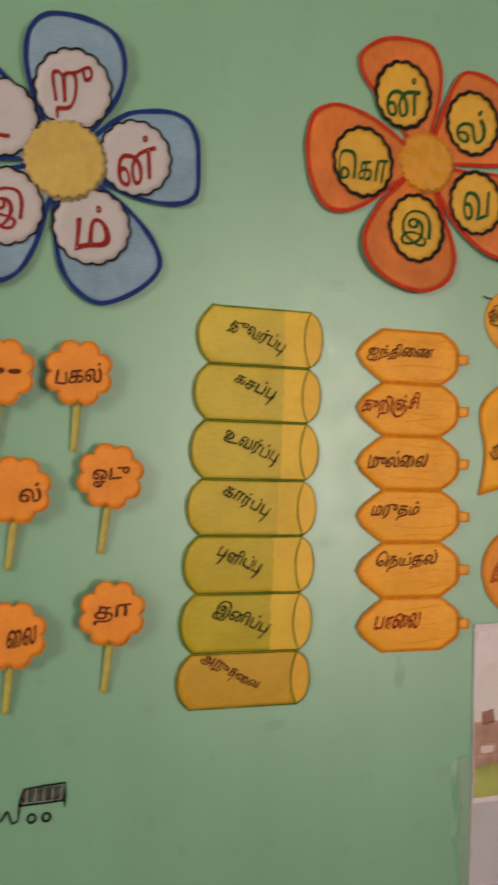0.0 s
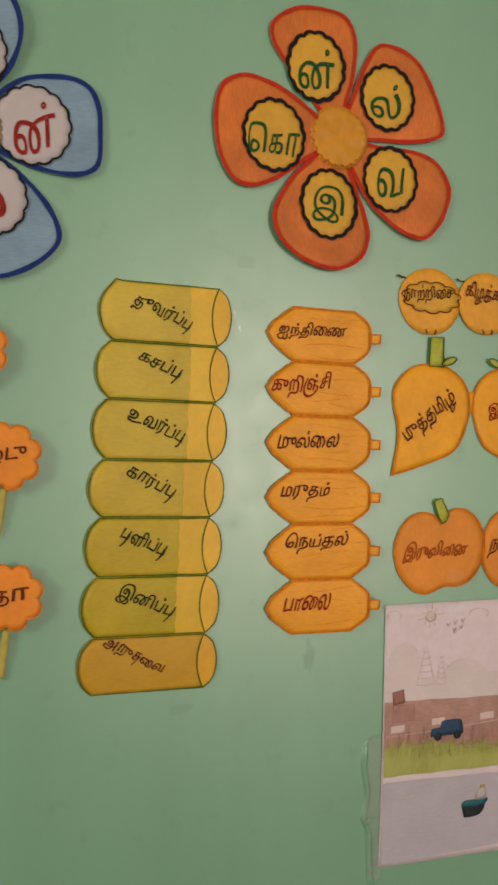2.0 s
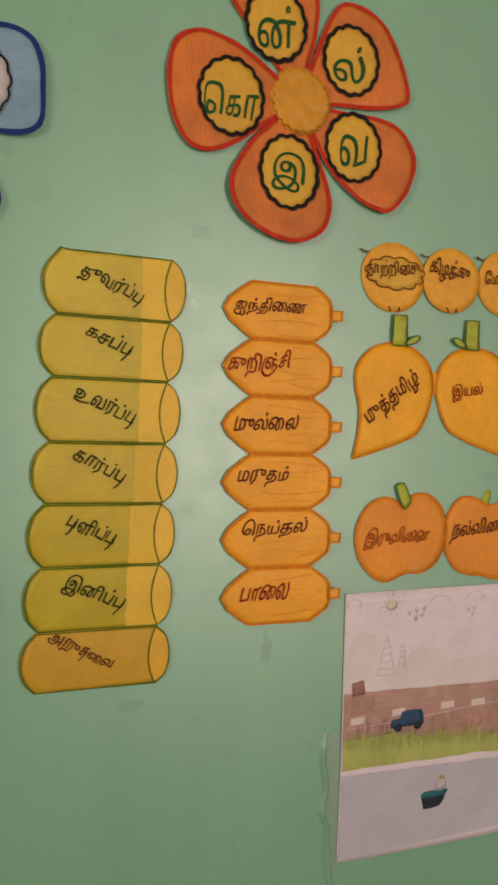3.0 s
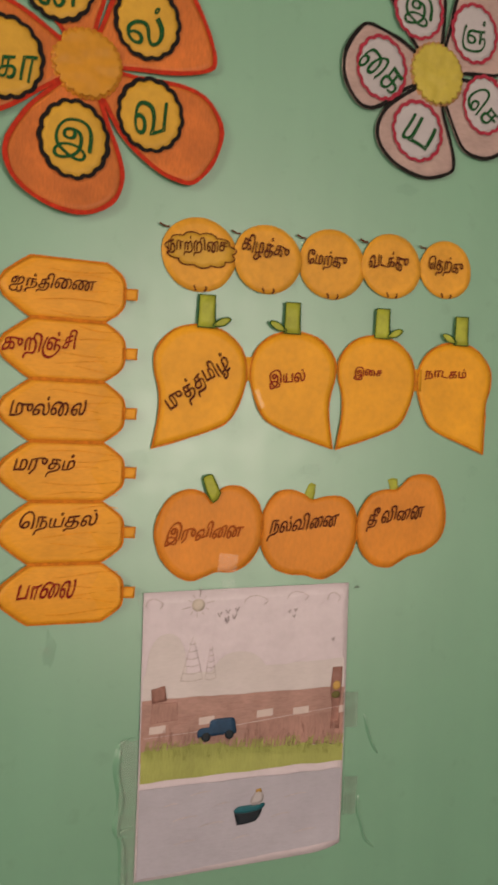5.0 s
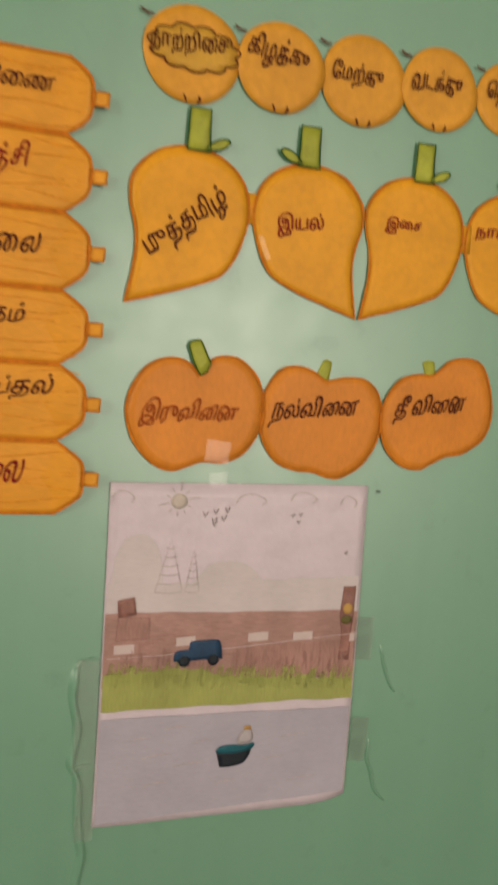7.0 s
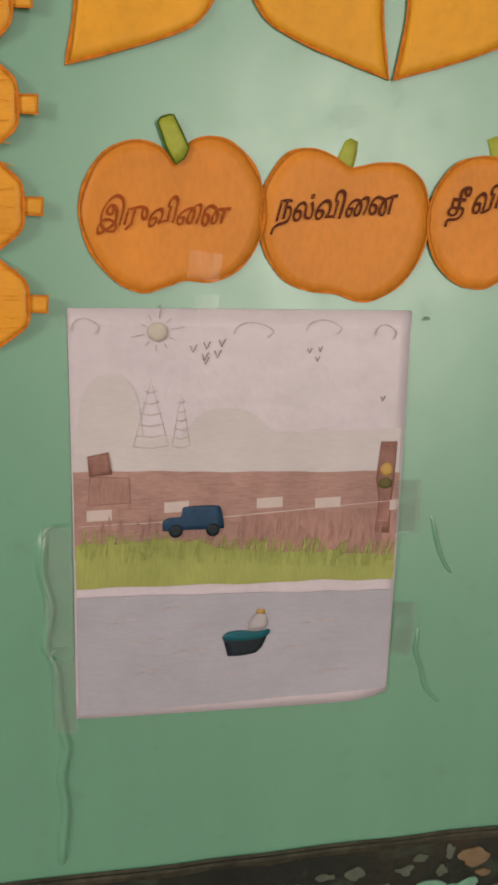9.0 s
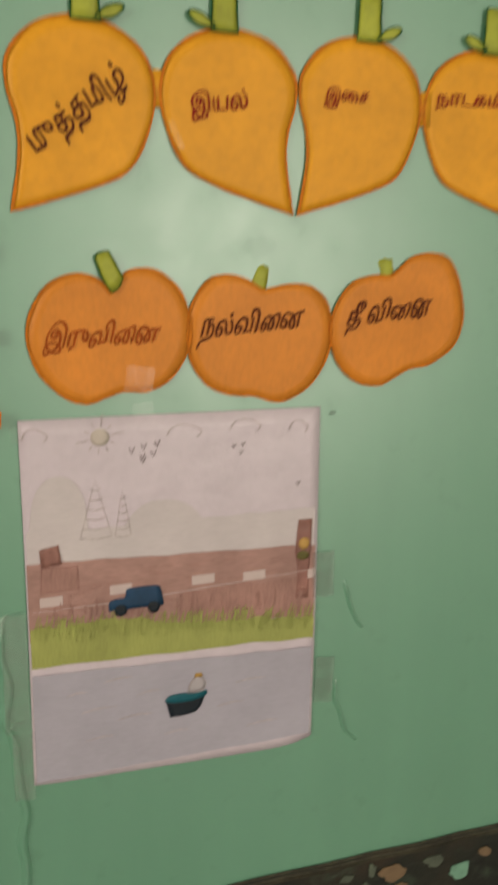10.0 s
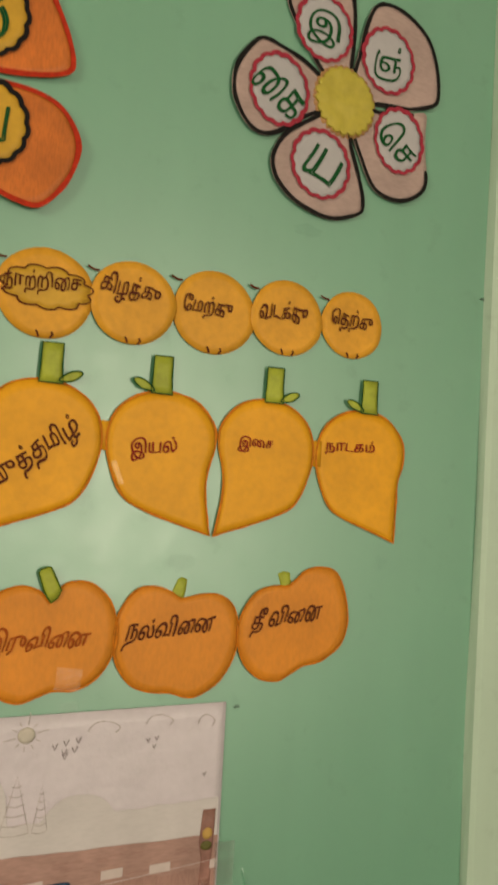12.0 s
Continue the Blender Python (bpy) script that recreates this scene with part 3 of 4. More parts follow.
# ---- chain of yellow logs ----
LOGS = (("துவர்ப்பு", 0.055, 0.019), ("கசப்பு", 0.040, 0.019), ("உவர்ப்பு", 0.054, 0.019), ("கார்ப்பு", 0.047, 0.019), ("புளிப்பு", 0.043, 0.020), ("இனிப்பு", 0.053, 0.020), ("அறுசுைவ", 0.059, 0.013))
LOG_Z = (1.6035, 1.550, 1.499, 1.446, 1.395, 1.343, 1.290, 1.240)
chain = thing("log_chain", -0.478, 1.24, "chain of yellow paper logs outlined in green", "paper chain")
for k, (body, w, h) in enumerate(LOGS):
    top, low = LOG_Z[k], LOG_Z[k + 1]
    xl, xr = -0.522 - 0.0017 * k, -0.4255 - 0.0009 * k
    mid, hh = (top + low) / 2, (top - low)
    tone = ((0.58, 0.42, 0.055), (0.56, 0.41, 0.05), (0.55, 0.40, 0.05), (0.53, 0.38, 0.042), (0.48, 0.35, 0.026), (0.45, 0.335, 0.02), (0.52, 0.29, 0.022))[k]
    paper = crayon("log_paper", tone, 0.10, (1, 1, 3))
    pale = crayon("log_end_paper", ((0.74, 0.43, 0.05), (0.66, 0.35, 0.03))[k == 6], 0.08)
    lift = lambda x, z, mid=mid, hh=hh: 0.0012 + 0.0012 * max(0.0, 1 - (2 * (z - mid) / hh) ** 2) + 0.0004 * noise.noise(Vector((x * 25, 2, z * 25)))
    left = [(xl, low), (xl - 0.009, low + hh * 0.2), (xl - 0.0125, mid), (xl - 0.009, top - hh * 0.2), (xl, top)]
    right = [(xr, top), (xr + 0.009, top - hh * 0.17), (xr + 0.0125, mid), (xr + 0.009, low + hh * 0.17), (xr, low)]
    if k == 0:
        left[-1], left[-2] = (xl + 0.002, top + 0.001), (xl - 0.009, top - hh * 0.25)
    line = spline(left, False, 5) + [(xl + (xr - xl) * i / 12, top) for i in range(1, 12)] + spline(right, False, 5) + [(xr + (xl - xr) * i / 12, low) for i in range(1, 12)]
    log = part("log", sheet(line, lift, rings=6), paper, chain)
    edge_line = inset(line, 0.0008)
    part("outline", stroke(edge_line, 0.0011, lift, closed=True, over=0.0010, uneven=0.3, seed=k), M_DARK_GREEN_INK, log)
    def bow(z, mid=mid, hh=hh):
        return max(0.0, 1 - (2 * (z - mid) / hh) ** 2)
    def patch(x_left, x_right, over, lift=lift, top=top, low=low):
        bm = bmesh.new()
        rows = []
        for i in range(17):
            z = low + 0.001 + (top - low - 0.002) * i / 16
            a, b = x_left(z), x_right(z)
            rows.append([bm.verts.new((a + (b - a) * j / 5, -lift(a + (b - a) * j / 5, z) - over, z)) for j in range(6)])
        for p, q in zip(rows, rows[1:]):
            for j in range(5):
                bm.faces.new((p[j], p[j + 1], q[j + 1], q[j]))
        bmesh.ops.recalc_face_normals(bm, faces=bm.faces)
        return bm
    rim = lambda z, xr=xr: xr - 0.0065 * bow(z)
    part("cut_end", patch(rim, lambda z, xr=xr: xr + 0.0112 * bow(z) ** 0.75 + 0.0002, 0.0006), pale, log, "paler cut end")
    part("end_line", stroke([(rim(low + hh * i / 14), low + hh * i / 14) for i in range(15)], 0.0010, lift, over=0.0010, seed=k + 5), M_DARK_GREEN_INK, log)
    if k != 6:
        part("pale_band", patch(lambda z, xr=xr, k=k: xr - 0.0265 + 0.002 * math.sin(k) + 0.0006 * math.sin(z * 400), rim, 0.0003), crayon("log_band_paper", (0.74, 0.46, 0.05) if k < 3 else (0.66, 0.41, 0.04), 0.08), log, "lighter yellow band")
    wx, wz, turn = ((-0.4775, 1.577, -22), (-0.479, 1.530, -23), (-0.4805, 1.4755, -21), (-0.4845, 1.426, -27), (-0.4895, 1.3725, -23), (-0.4855, 1.320, -23), (-0.496, 1.2715, -29))[k]
    part("lettering", word(body, wx, wz, w, h, lift, turn, 0.12, seed=k), (M_OLIVE_TEXT, M_BROWN_INK)[k == 6], log)

# ---- chain of orange bottles ----
BOTTLES = (("ஐந்திைண", 0.070, 0.017, M_BROWN_INK), ("குறிஞ்சி", 0.060, 0.022, M_MAROON_INK), ("முல்ைல", 0.062, 0.017, M_BROWN_INK),
           ("மருதம்", 0.050, 0.018, M_BROWN_INK), ("ெநய்தல்", 0.064, 0.019, M_BROWN_INK), ("பாைல", 0.047, 0.014, M_MAROON_INK))
BOTTLE_Z = (1.5935, 1.542, 1.491, 1.439, 1.3885, 1.3355, 1.284)
chain = thing("bottle_chain", -0.32, 1.284, "chain of orange ruled-paper bottles lying sideways", "paper chain")
for k, (body, w, h, pen) in enumerate(BOTTLES):
    top, low = BOTTLE_Z[k], BOTTLE_Z[k + 1]
    mid, hh, sx = (top + low) / 2, top - low, 0.0012 * k
    tip, x1, x2, x3 = -0.379 + sx, -0.355 + sx, -0.288 + 0.0008 * k, -0.2725 + 0.0012 * k
    lift = lambda x, z, mid=mid, hh=hh: 0.0013 + 0.0010 * max(0.0, 1 - (2 * (z - mid) / hh) ** 2) + 0.16 * max(0.0, x + 0.285) + 0.0006 * noise.noise(Vector((x * 25, 5, z * 25)))
    line = [(tip, mid), (tip + 0.006, mid + hh * 0.2), (x1 - 0.004, top - hh * 0.09), (x1 + 0.003, top)]
    line += [(x1 + (x2 - x1) * i / 8, top) for i in range(1, 8)]
    line += spline([(x2, top), (x2 + 0.010, top - hh * 0.14), (x3, mid + hh * 0.22), (x3 + 0.0012, mid), (x3, mid - hh * 0.22), (x2 + 0.010, low + hh * 0.14), (x2, low)], False, 4)
    line += [(x2 + (x1 - x2) * i / 8, low) for i in range(1, 8)]
    line += [(x1 + 0.003, low), (x1 - 0.004, low + hh * 0.09), (tip + 0.006, mid - hh * 0.2)]
    bo = part("bottle", sheet(line, lift, rings=6), M_ORANGE, chain)
    edge_line = inset(line, 0.0007)
    part("outline", stroke(edge_line, 0.0016, lift, closed=True, over=0.0010, seed=k), M_ORANGE_INK, bo)
    neck = [(x3 - 0.001, mid - 0.0045), (x3 + 0.0105, mid - 0.0048), (x3 + 0.011, mid + 0.0045), (x3 - 0.001, mid + 0.0045)]
    part("neck", sheet(neck, lambda x, z, lift=lift: lift(x, z) - 0.0002, rings=2), M_ORANGE, bo)
    part("neck_line", stroke(neck, 0.001, lift, closed=True, over=0.0004), M_ORANGE_INK, bo)
    for i in range(1, 6):
        zz = low + hh * (i + 0.3 * math.sin(k * 2 + i * 5)) / 6
        reach = 0.5 + 0.5 * abs(math.sin(i * 2.3 + k))
        part("grain_line", stroke([(x3 - 0.004 - (x2 - x1) * reach * j / 8, zz + 0.0022 * math.sin(i * 3 + k + j * 0.45)) for j in range(9)], 0.0007, lift, over=0.0005), M_GRAIN, bo, "faint wavy grain line")
    part("lettering", word(body, (-0.3325, -0.3425, -0.3325, -0.335, -0.3225, -0.330)[k], (1.571, 1.5195, 1.469, 1.4190, 1.371, 1.3135)[k], w, h, lift, (2, 6, 2, 3, 2, 1)[k], 0.28, seed=k + 20), pen, bo)

# ---- chain of round chicks ----
CHICKS = ((-0.2050, 1.6100, 0.0355, "நாற்றிைச", 0.056, 0.018), (-0.1390, 1.6130, 0.0340, "கிழக்கு", 0.046, 0.024), (-0.0714, 1.6160, 0.0357, "ேமற்கு", 0.042, 0.019),
          (-0.0057, 1.6215, 0.0338, "வடக்கு", 0.044, 0.018), (0.0590, 1.6250, 0.0312, "ெதற்கு", 0.043, 0.020))
chain = thing("chick_chain", -0.07, 1.58, "chain of round pale orange paper chicks", "paper chain")
for k, (x, z, r, body, w, h) in enumerate(CHICKS):
    lift = wavy(0.0016 + 0.0008 * (k % 2), 0.0006, k + 3)
    line = [(x + r * (1 + 0.02 * math.sin(3 * a + k)) * math.cos(a), z + r * 0.935 * math.sin(a)) for a in (2 * math.pi * i / 56 for i in range(56))]
    chick = part("chick", sheet(line, lift, rings=5), M_CHICK, chain)
    for u in (-0.005, 0.006):
        part("foot", stroke([(x + u, z - r * 0.78), (x + u + 0.0012, z - r * 0.84), (x + u + (0.002, -0.001)[u > 0], z - r * 0.92)], 0.0016, lift, over=0.0008), M_BROWN_INK, chick)
    part("beak", stroke([(x - r * 1.08, z + r * 0.66), (x - r * 0.94, z + r * 0.60), (x - r * 0.82, z + r * 0.60)], 0.0016, flat(0.0020), over=0.0008), M_BROWN_INK, chick)
    if k == 0:
        cloud = [(cx, cz) for cx, cz in scallop(x + 0.001, z + 0.004, 0.034, 11, 0.17, rz=0.016, phase=0.5)]
        part("cloud", sheet(cloud, lambda a, b, lift=lift: lift(a, b) + 0.0005, 0.0003, 3), M_YELLOW, chick, "yellow cloud label")
        part("cloud_line", stroke(cloud, 0.0011, lift, closed=True, over=0.0012), M_BROWN_INK, chick)
    part("lettering", word(body, (-0.208, -0.142, -0.078, -0.0095, 0.058)[k], (1.617, 1.622, 1.6185, 1.628, 1.628)[k], w, h, lift, (4, -5, -2, 0, -1)[k], 0.1, over=0.0014, seed=k + 40), M_BROWN_INK, chick)


# ---- chain of mangoes ----
def leaf_line(x, z, reach, side):
    return spline([(x, z), (x + side * reach * 0.4, z + 0.0065), (x + side * reach * 0.85, z + 0.0085), (x + side * reach, z + 0.006), (x + side * reach * 0.6, z + 0.0005)], n=5)


UNIT = ((0.0, 0.0), (0.0, 0.0), (0.36, 0.085), (0.66, 0.17), (0.83, 0.255), (0.95, 0.44), (1.0, 0.64), (0.93, 0.83), (0.74, 0.955), (0.47, 1.0), (0.20, 0.945), (0.02, 0.79), (0.0, 0.63), (0.055, 0.46), (0.06, 0.28))
MANGOES = ((-0.244, -0.155, 1.4348, 1.5485, 1, "முத்தமிழ்", 0.070, 0.023, 38, M_BROWN_INK, -0.197), (-0.0630, -0.1530, 1.4385, 1.5495, -1, "இயல்", 0.037, 0.017, 7, M_MAROON_INK, -0.112),
           (-0.0610, 0.0275, 1.4385, 1.5525, 1, "இைச", 0.032, 0.013, 4, M_MAROON_INK, -0.014), (0.1205, 0.029, 1.4375, 1.5525, -1, "நாடகம்", 0.050, 0.014, 2, M_MAROON_INK, 0.080))
chain = thing("mango_chain", -0.06, 1.437, "chain of four orange paper mangoes with green stems", "paper chain")
for k, (xt, xr, low, top, side, body, w, h, turn, pen, sx) in enumerate(MANGOES):
    lift = wavy(0.0015, 0.0007, k + 11)
    line = spline([(xt + (xr - xt) * u, low + (top - low) * v) for u, v in (UNIT if k < 3 else ((0.07, 0.0), (0.07, 0.0)) + UNIT[2:])], n=6)
    cx, cz = (xt * 0.45 + xr * 0.55), low + (top - low) * 0.52
    stem = [(sx - 0.0085, top - 0.003), (sx - 0.008, top + 0.010), (sx - 0.0075, top + 0.026), (sx + 0.008, top + 0.0265), (sx + 0.008, top + 0.010), (sx + 0.009, top - 0.003)]
    mango = part("mango", sheet(line, lift, rings=6, middle=(cx, cz)), M_MANGO, chain)
    part("outline", stroke(inset(line, 0.0007), 0.0016, lift, closed=True, uneven=0.35, seed=k), M_ORANGE_INK, mango)
    part("stem", sheet(stem, flat(0.0030), rings=2), M_STEM, mango, "green paper stem")
    part("stem_line", stroke([(x, z) for x, z in stem], 0.0011, flat(0.0030), closed=True), M_GREEN_INK, mango)
    leaf = leaf_line(sx + side * 0.006, top - 0.001, 0.017, side)
    part("leaf", sheet(leaf, flat(0.0036), rings=2), M_STEM, mango, "small green leaf")
    part("leaf_line", stroke(leaf, 0.0009, flat(0.0036), closed=True), M_GREEN_INK, mango)
    wx, wz = ((-0.203, 1.495), (-0.1145, 1.5045), (-0.0275, 1.515), (0.0635, 1.5185))[k]
    part("lettering", word(body, wx, wz, w, h, lift, turn, 0.1, over=0.001, seed=k + 60), pen, mango)
    if k in (1, 3):
        tab = [(min(xt, xr) - 0.006, 1.500), (min(xt, xr) + 0.006, 1.500), (min(xt, xr) + 0.006, 1.522), (min(xt, xr) - 0.006, 1.522)]
        part("joint", sheet(tab, flat(0.0014), rings=1), M_MANGO, mango)

# ---- chain of pumpkins ----
PUMPKINS = ((-0.2385, -0.1335, 1.3165, 1.4035, "இருவிைன", 0.072, 0.021, 3, M_RUST_INK), (-0.1365, -0.0325, 1.3140, 1.4005, "நல்விைன", 0.072, 0.022, 6, M_BROWN_INK),
            (-0.0355, 0.0705, 1.3225, 1.4165, "தீ விைன", 0.065, 0.023, 7, M_BROWN_INK))
HEART_PUMPKIN = ((0.505, 0.82), (0.505, 0.82), (0.43, 0.92), (0.29, 0.955), (0.13, 0.87), (0.03, 0.68), (0.0, 0.48), (0.06, 0.25), (0.19, 0.07), (0.34, 0.0), (0.47, 0.045), (0.57, 0.085), (0.73, 0.085), (0.88, 0.18), (0.985, 0.38), (1.0, 0.62), (0.94, 0.83), (0.82, 0.965), (0.70, 1.0), (0.59, 0.96))
ROUND_PUMPKIN = ((0.50, 0.89), (0.41, 0.955), (0.28, 0.995), (0.14, 0.95), (0.03, 0.76), (0.0, 0.55), (0.03, 0.33), (0.14, 0.14), (0.30, 0.06), (0.45, 0.05), (0.58, 0.0), (0.70, 0.01), (0.86, 0.13), (0.97, 0.35), (1.0, 0.58), (0.95, 0.80), (0.83, 0.915), (0.68, 0.925), (0.56, 0.895))
LEANING_PUMPKIN = ((0.42, 0.83), (0.30, 0.83), (0.15, 0.77), (0.04, 0.60), (0.01, 0.40), (0.07, 0.18), (0.22, 0.03), (0.38, 0.0), (0.48, 0.05), (0.60, 0.12), (0.78, 0.165), (0.95, 0.31), (1.0, 0.52), (0.96, 0.76), (0.87, 0.955), (0.72, 1.0), (0.58, 0.965), (0.49, 0.88))
# stems in millimetres from the notch
STEMS = (((0, 0), (-3, 4.5), (-6, 11), (-10.3, 25), (-9, 28), (-4.5, 30), (-1.7, 30), (2, 22), (6.9, 10.5), (4.5, 4)),
         ((-6.5, 0), (-3.5, 9), (0, 18), (3, 20), (7.5, 18), (7, 9), (5, -1)),
         ((-4, -2), (-6, 7), (-8, 13.5), (-3, 16), (3, 15), (4, 8), (6, 0)))
chain = thing("pumpkin_chain", -0.085, 1.315, "chain of three orange crayon paper pumpkins", "paper chain")
for k, (x0, x1, low, top, body, w, h, turn, pen) in enumerate(PUMPKINS):
    lift = wavy(0.0015, 0.0007, k + 17)
    cx, cz = (x0 + x1) / 2, (low + top) / 2
    line = spline([(x0 + (x1 - x0) * u, low + (top - low) * v) for u, v in (HEART_PUMPKIN, ROUND_PUMPKIN, LEANING_PUMPKIN)[k]], n=5)
    pk = part("pumpkin", sheet(line, lift, rings=6, middle=(cx, cz - 0.002)), M_PUMPKIN, chain)
    part("outline", stroke(inset(line, 0.0006), 0.0014, lift, closed=True, uneven=0.4, seed=k), M_ORANGE_INK, pk)
    vx, vz = ((-0.1845, 1.3875), (-0.087, 1.3895), (0.0085, 1.3985))[k]
    stem = [(vx + 0.001 * u, vz + 0.00085 * v) for u, v in STEMS[k]]
    part("stem", sheet(stem, flat((0.0034, 0.0006, 0.0006)[k]), rings=2), M_STEM, pk, "green paper stem")
    if k == 0:
        part("stem_line", stroke(stem, 0.0011, flat(0.0030), closed=True), M_DARK_GREEN_INK, pk)
    wx, wz = ((-0.1905, 1.3595), (-0.0905, 1.367), (0.011, 1.3745))[k]
    part("lettering", word(body, wx, wz, w, h, lift, turn, 0.38, over=0.001, seed=k + 80), pen, pk)

# ---- crayon drawing ----
M_SKY = crayon("drawing_paper", (0.68, 0.58, 0.65), 0.05, (1, 1, 1), 0.42, 0.4, 0.45)
M_HILL = crayon("faint_hill_crayon", (0.64, 0.56, 0.58), 0.06, (1, 1, 4))
M_ROAD = crayon("brown_road_crayon", (0.44, 0.25, 0.22), 0.20, (1, 1, 6))
M_GRASS = crayon("grass_crayon", (0.37, 0.385, 0.11), 0.15, (7, 1, 1))
M_WATER = crayon("lilac_water_crayon", (0.455, 0.42, 0.50), 0.06, (1, 1, 3), 0.42, 0.4, 0.25)
M_DASH = crayon("road_dash_paper", (0.62, 0.49, 0.48), 0.06)
M_PENCIL = ink("grey_pencil", (0.26, 0.20, 0.21))
M_PENCIL_PALE = ink("pale_pencil", (0.52, 0.435, 0.44))
M_CAR = crayon("car_crayon", (0.018, 0.058, 0.13), 0.3)
M_HULL = crayon("hull_crayon", (0.012, 0.018, 0.028), 0.3)
M_TEAL = crayon("teal_crayon", (0.012, 0.12, 0.16), 0.2)
M_POST = crayon("maroon_crayon", (0.33, 0.155, 0.13), 0.3)
M_HATCH = crayon("road_pencil", (0.40, 0.215, 0.185), 0.22, (5, 1, 1))
M_AMBER = crayon("amber_crayon", (0.55, 0.32, 0.09), 0.15)

XL, XR = -0.2458, -0.0398
drawing = thing("crayon_drawing", -0.142, 1.049, "crayon drawing of road, grass and water taped to wall", "drawing")


def paper_lift(x, z):
    edge = max(0.0, (1.075 - z) / 0.03) * max(0.0, (x + 0.16) / 0.12)
    return 0.0016 + 0.0008 * noise.noise(Vector((x * 9, 4, z * 9))) + 0.0007 * min(1.0, edge)


def grid_sheet(low_line, high_line, over, nz=8):
    """A patch of the drawing between two lines across it."""
    bm = bmesh.new()
    rows = []
    for (x, a), (_, b) in zip(low_line, high_line):
        rows.append([bm.verts.new((x, -paper_lift(x, a + (b - a) * j / nz) - over, a + (b - a) * j / nz)) for j in range(nz + 1)])
    for p, q in zip(rows, rows[1:]):
        for j in range(nz):
            bm.faces.new((p[j], q[j], q[j + 1], p[j + 1]))
    bmesh.ops.recalc_face_normals(bm, faces=bm.faces)
    return bm


def across(f, n=40, x0=XL, x1=XR):
    return [(x0 + (x1 - x0) * i / n, f(i / n)) for i in range(n + 1)]


def rough_edge(z0, z1, amount, seed, scale=9):
    return lambda f: z0 + (z1 - z0) * f + amount * noise.noise(Vector((f * scale, seed, 0.5)))


def hill_top(f):
    """A round tree, then a low hill, then the flat horizon."""
    tree = max(0.0, 1 - ((f - 0.105) / 0.094) ** 2) ** 0.4
    hill = max(0.0, 1 - ((f - 0.45) / 0.13) ** 2) ** 0.7
    return 1.232 + 0.038 * tree + 0.016 * hill + 0.004 * f + 0.0012 * noise.noise(Vector((f * 14, 3, 1)))


outline = spline([(XL, 1.0495), (XL, 1.0495), (XL + 0.03, 1.0485), (-0.10, 1.0475), (XR - 0.02, 1.0485), (XR, 1.0535), (XR, 1.0535), (XR + 0.0006, 1.18), (XR, 1.309), (XR, 1.309), (-0.14, 1.3085), (XL, 1.3075), (XL, 1.3075), (XL + 0.0006, 1.18)], n=8)
part("paper", sheet(outline, paper_lift, rings=14), M_SKY, drawing)
part("hill_range", grid_sheet(across(rough_edge(1.210, 1.206, 0.001, 1), 90, x0=XL + 0.002, x1=XR - 0.002), across(hill_top, 90, x0=XL + 0.002, x1=XR - 0.002), 0.0005), M_HILL, drawing, "faintly shaded hills")
part("road", grid_sheet(across(rough_edge(1.156, 1.152, 0.002, 2), 90, XL + 0.0015, XR - 0.001), across(rough_edge(1.2115, 1.208, 0.0014, 3), 90, XL + 0.0015, XR - 0.001), 0.0009), M_ROAD, drawing, "brown hatched road")
part("grass", grid_sheet(across(rough_edge(1.1385, 1.1355, 0.0016, 4), 120, XL + 0.002, XR - 0.001), across(lambda f: 1.166 - 0.014 * f + 0.006 * math.exp(-((f - 0.27) / 0.14) ** 2) + 0.003 * noise.noise(Vector((f * 12, 5, 0))) + 0.002 * noise.noise(Vector((f * 95, 6, 0))), 120, XL + 0.002, XR - 0.001), 0.0013), M_GRASS, drawing, "green hatched grass")
part("water", grid_sheet(across(rough_edge(1.0515, 1.0565, 0.0006, 7), x0=XL + 0.002, x1=XR - 0.002), across(rough_edge(1.132, 1.1275, 0.0012, 8), x0=XL + 0.002, x1=XR - 0.002), 0.0010, 14), M_WATER, drawing, "lilac grey water")
rnd = random.Random(11)
bm = bmesh.new()
for i in range(260):
    x = XL + 0.004 + rnd.random() * (XR - XL - 0.008)
    z = 1.156 - 0.014 * (x - XL) / (XR - XL) + rnd.random() * 0.009
    stroke([(x, z), (x + 0.0012, z + 0.005), (x + 0.001 + rnd.random() * 0.003, z + 0.009 + 0.004 * rnd.random())], 0.0005, paper_lift, over=0.0017, bm=bm)
tagged(part("grass_hatching", bm, M_GRASS, drawing), kind="stuff")
bm = bmesh.new()
for i in range(90):
    x = XL + 0.004 + rnd.random() * (XR - XL - 0.02)
    z = 1.17 + rnd.random() * 0.034
    stroke([(x, z), (x + 0.006, z + 0.0006), (x + 0.011 * rnd.random() + 0.006, z + 0.001 * rnd.random())], 0.0005, paper_lift, over=0.0012, bm=bm)
tagged(part("road_hatching", bm, M_HATCH, drawing), kind="stuff")
part("dark_lane", grid_sheet(across(rough_edge(1.157, 1.153, 0.003, 12, 14), 60, -0.142, XR - 0.003), across(rough_edge(1.183, 1.184, 0.003, 13, 12), 60, -0.142, XR - 0.003), 0.0011), M_HATCH, drawing, "darker brown hatched lane")
part("kerb_patch", grid_sheet(across(rough_edge(1.1915, 1.192, 0.001, 14), 20, -0.2355, -0.212), across(rough_edge(1.208, 1.207, 0.001, 15), 20, -0.2355, -0.212), 0.0011), M_HATCH, drawing)
bm = bmesh.new()
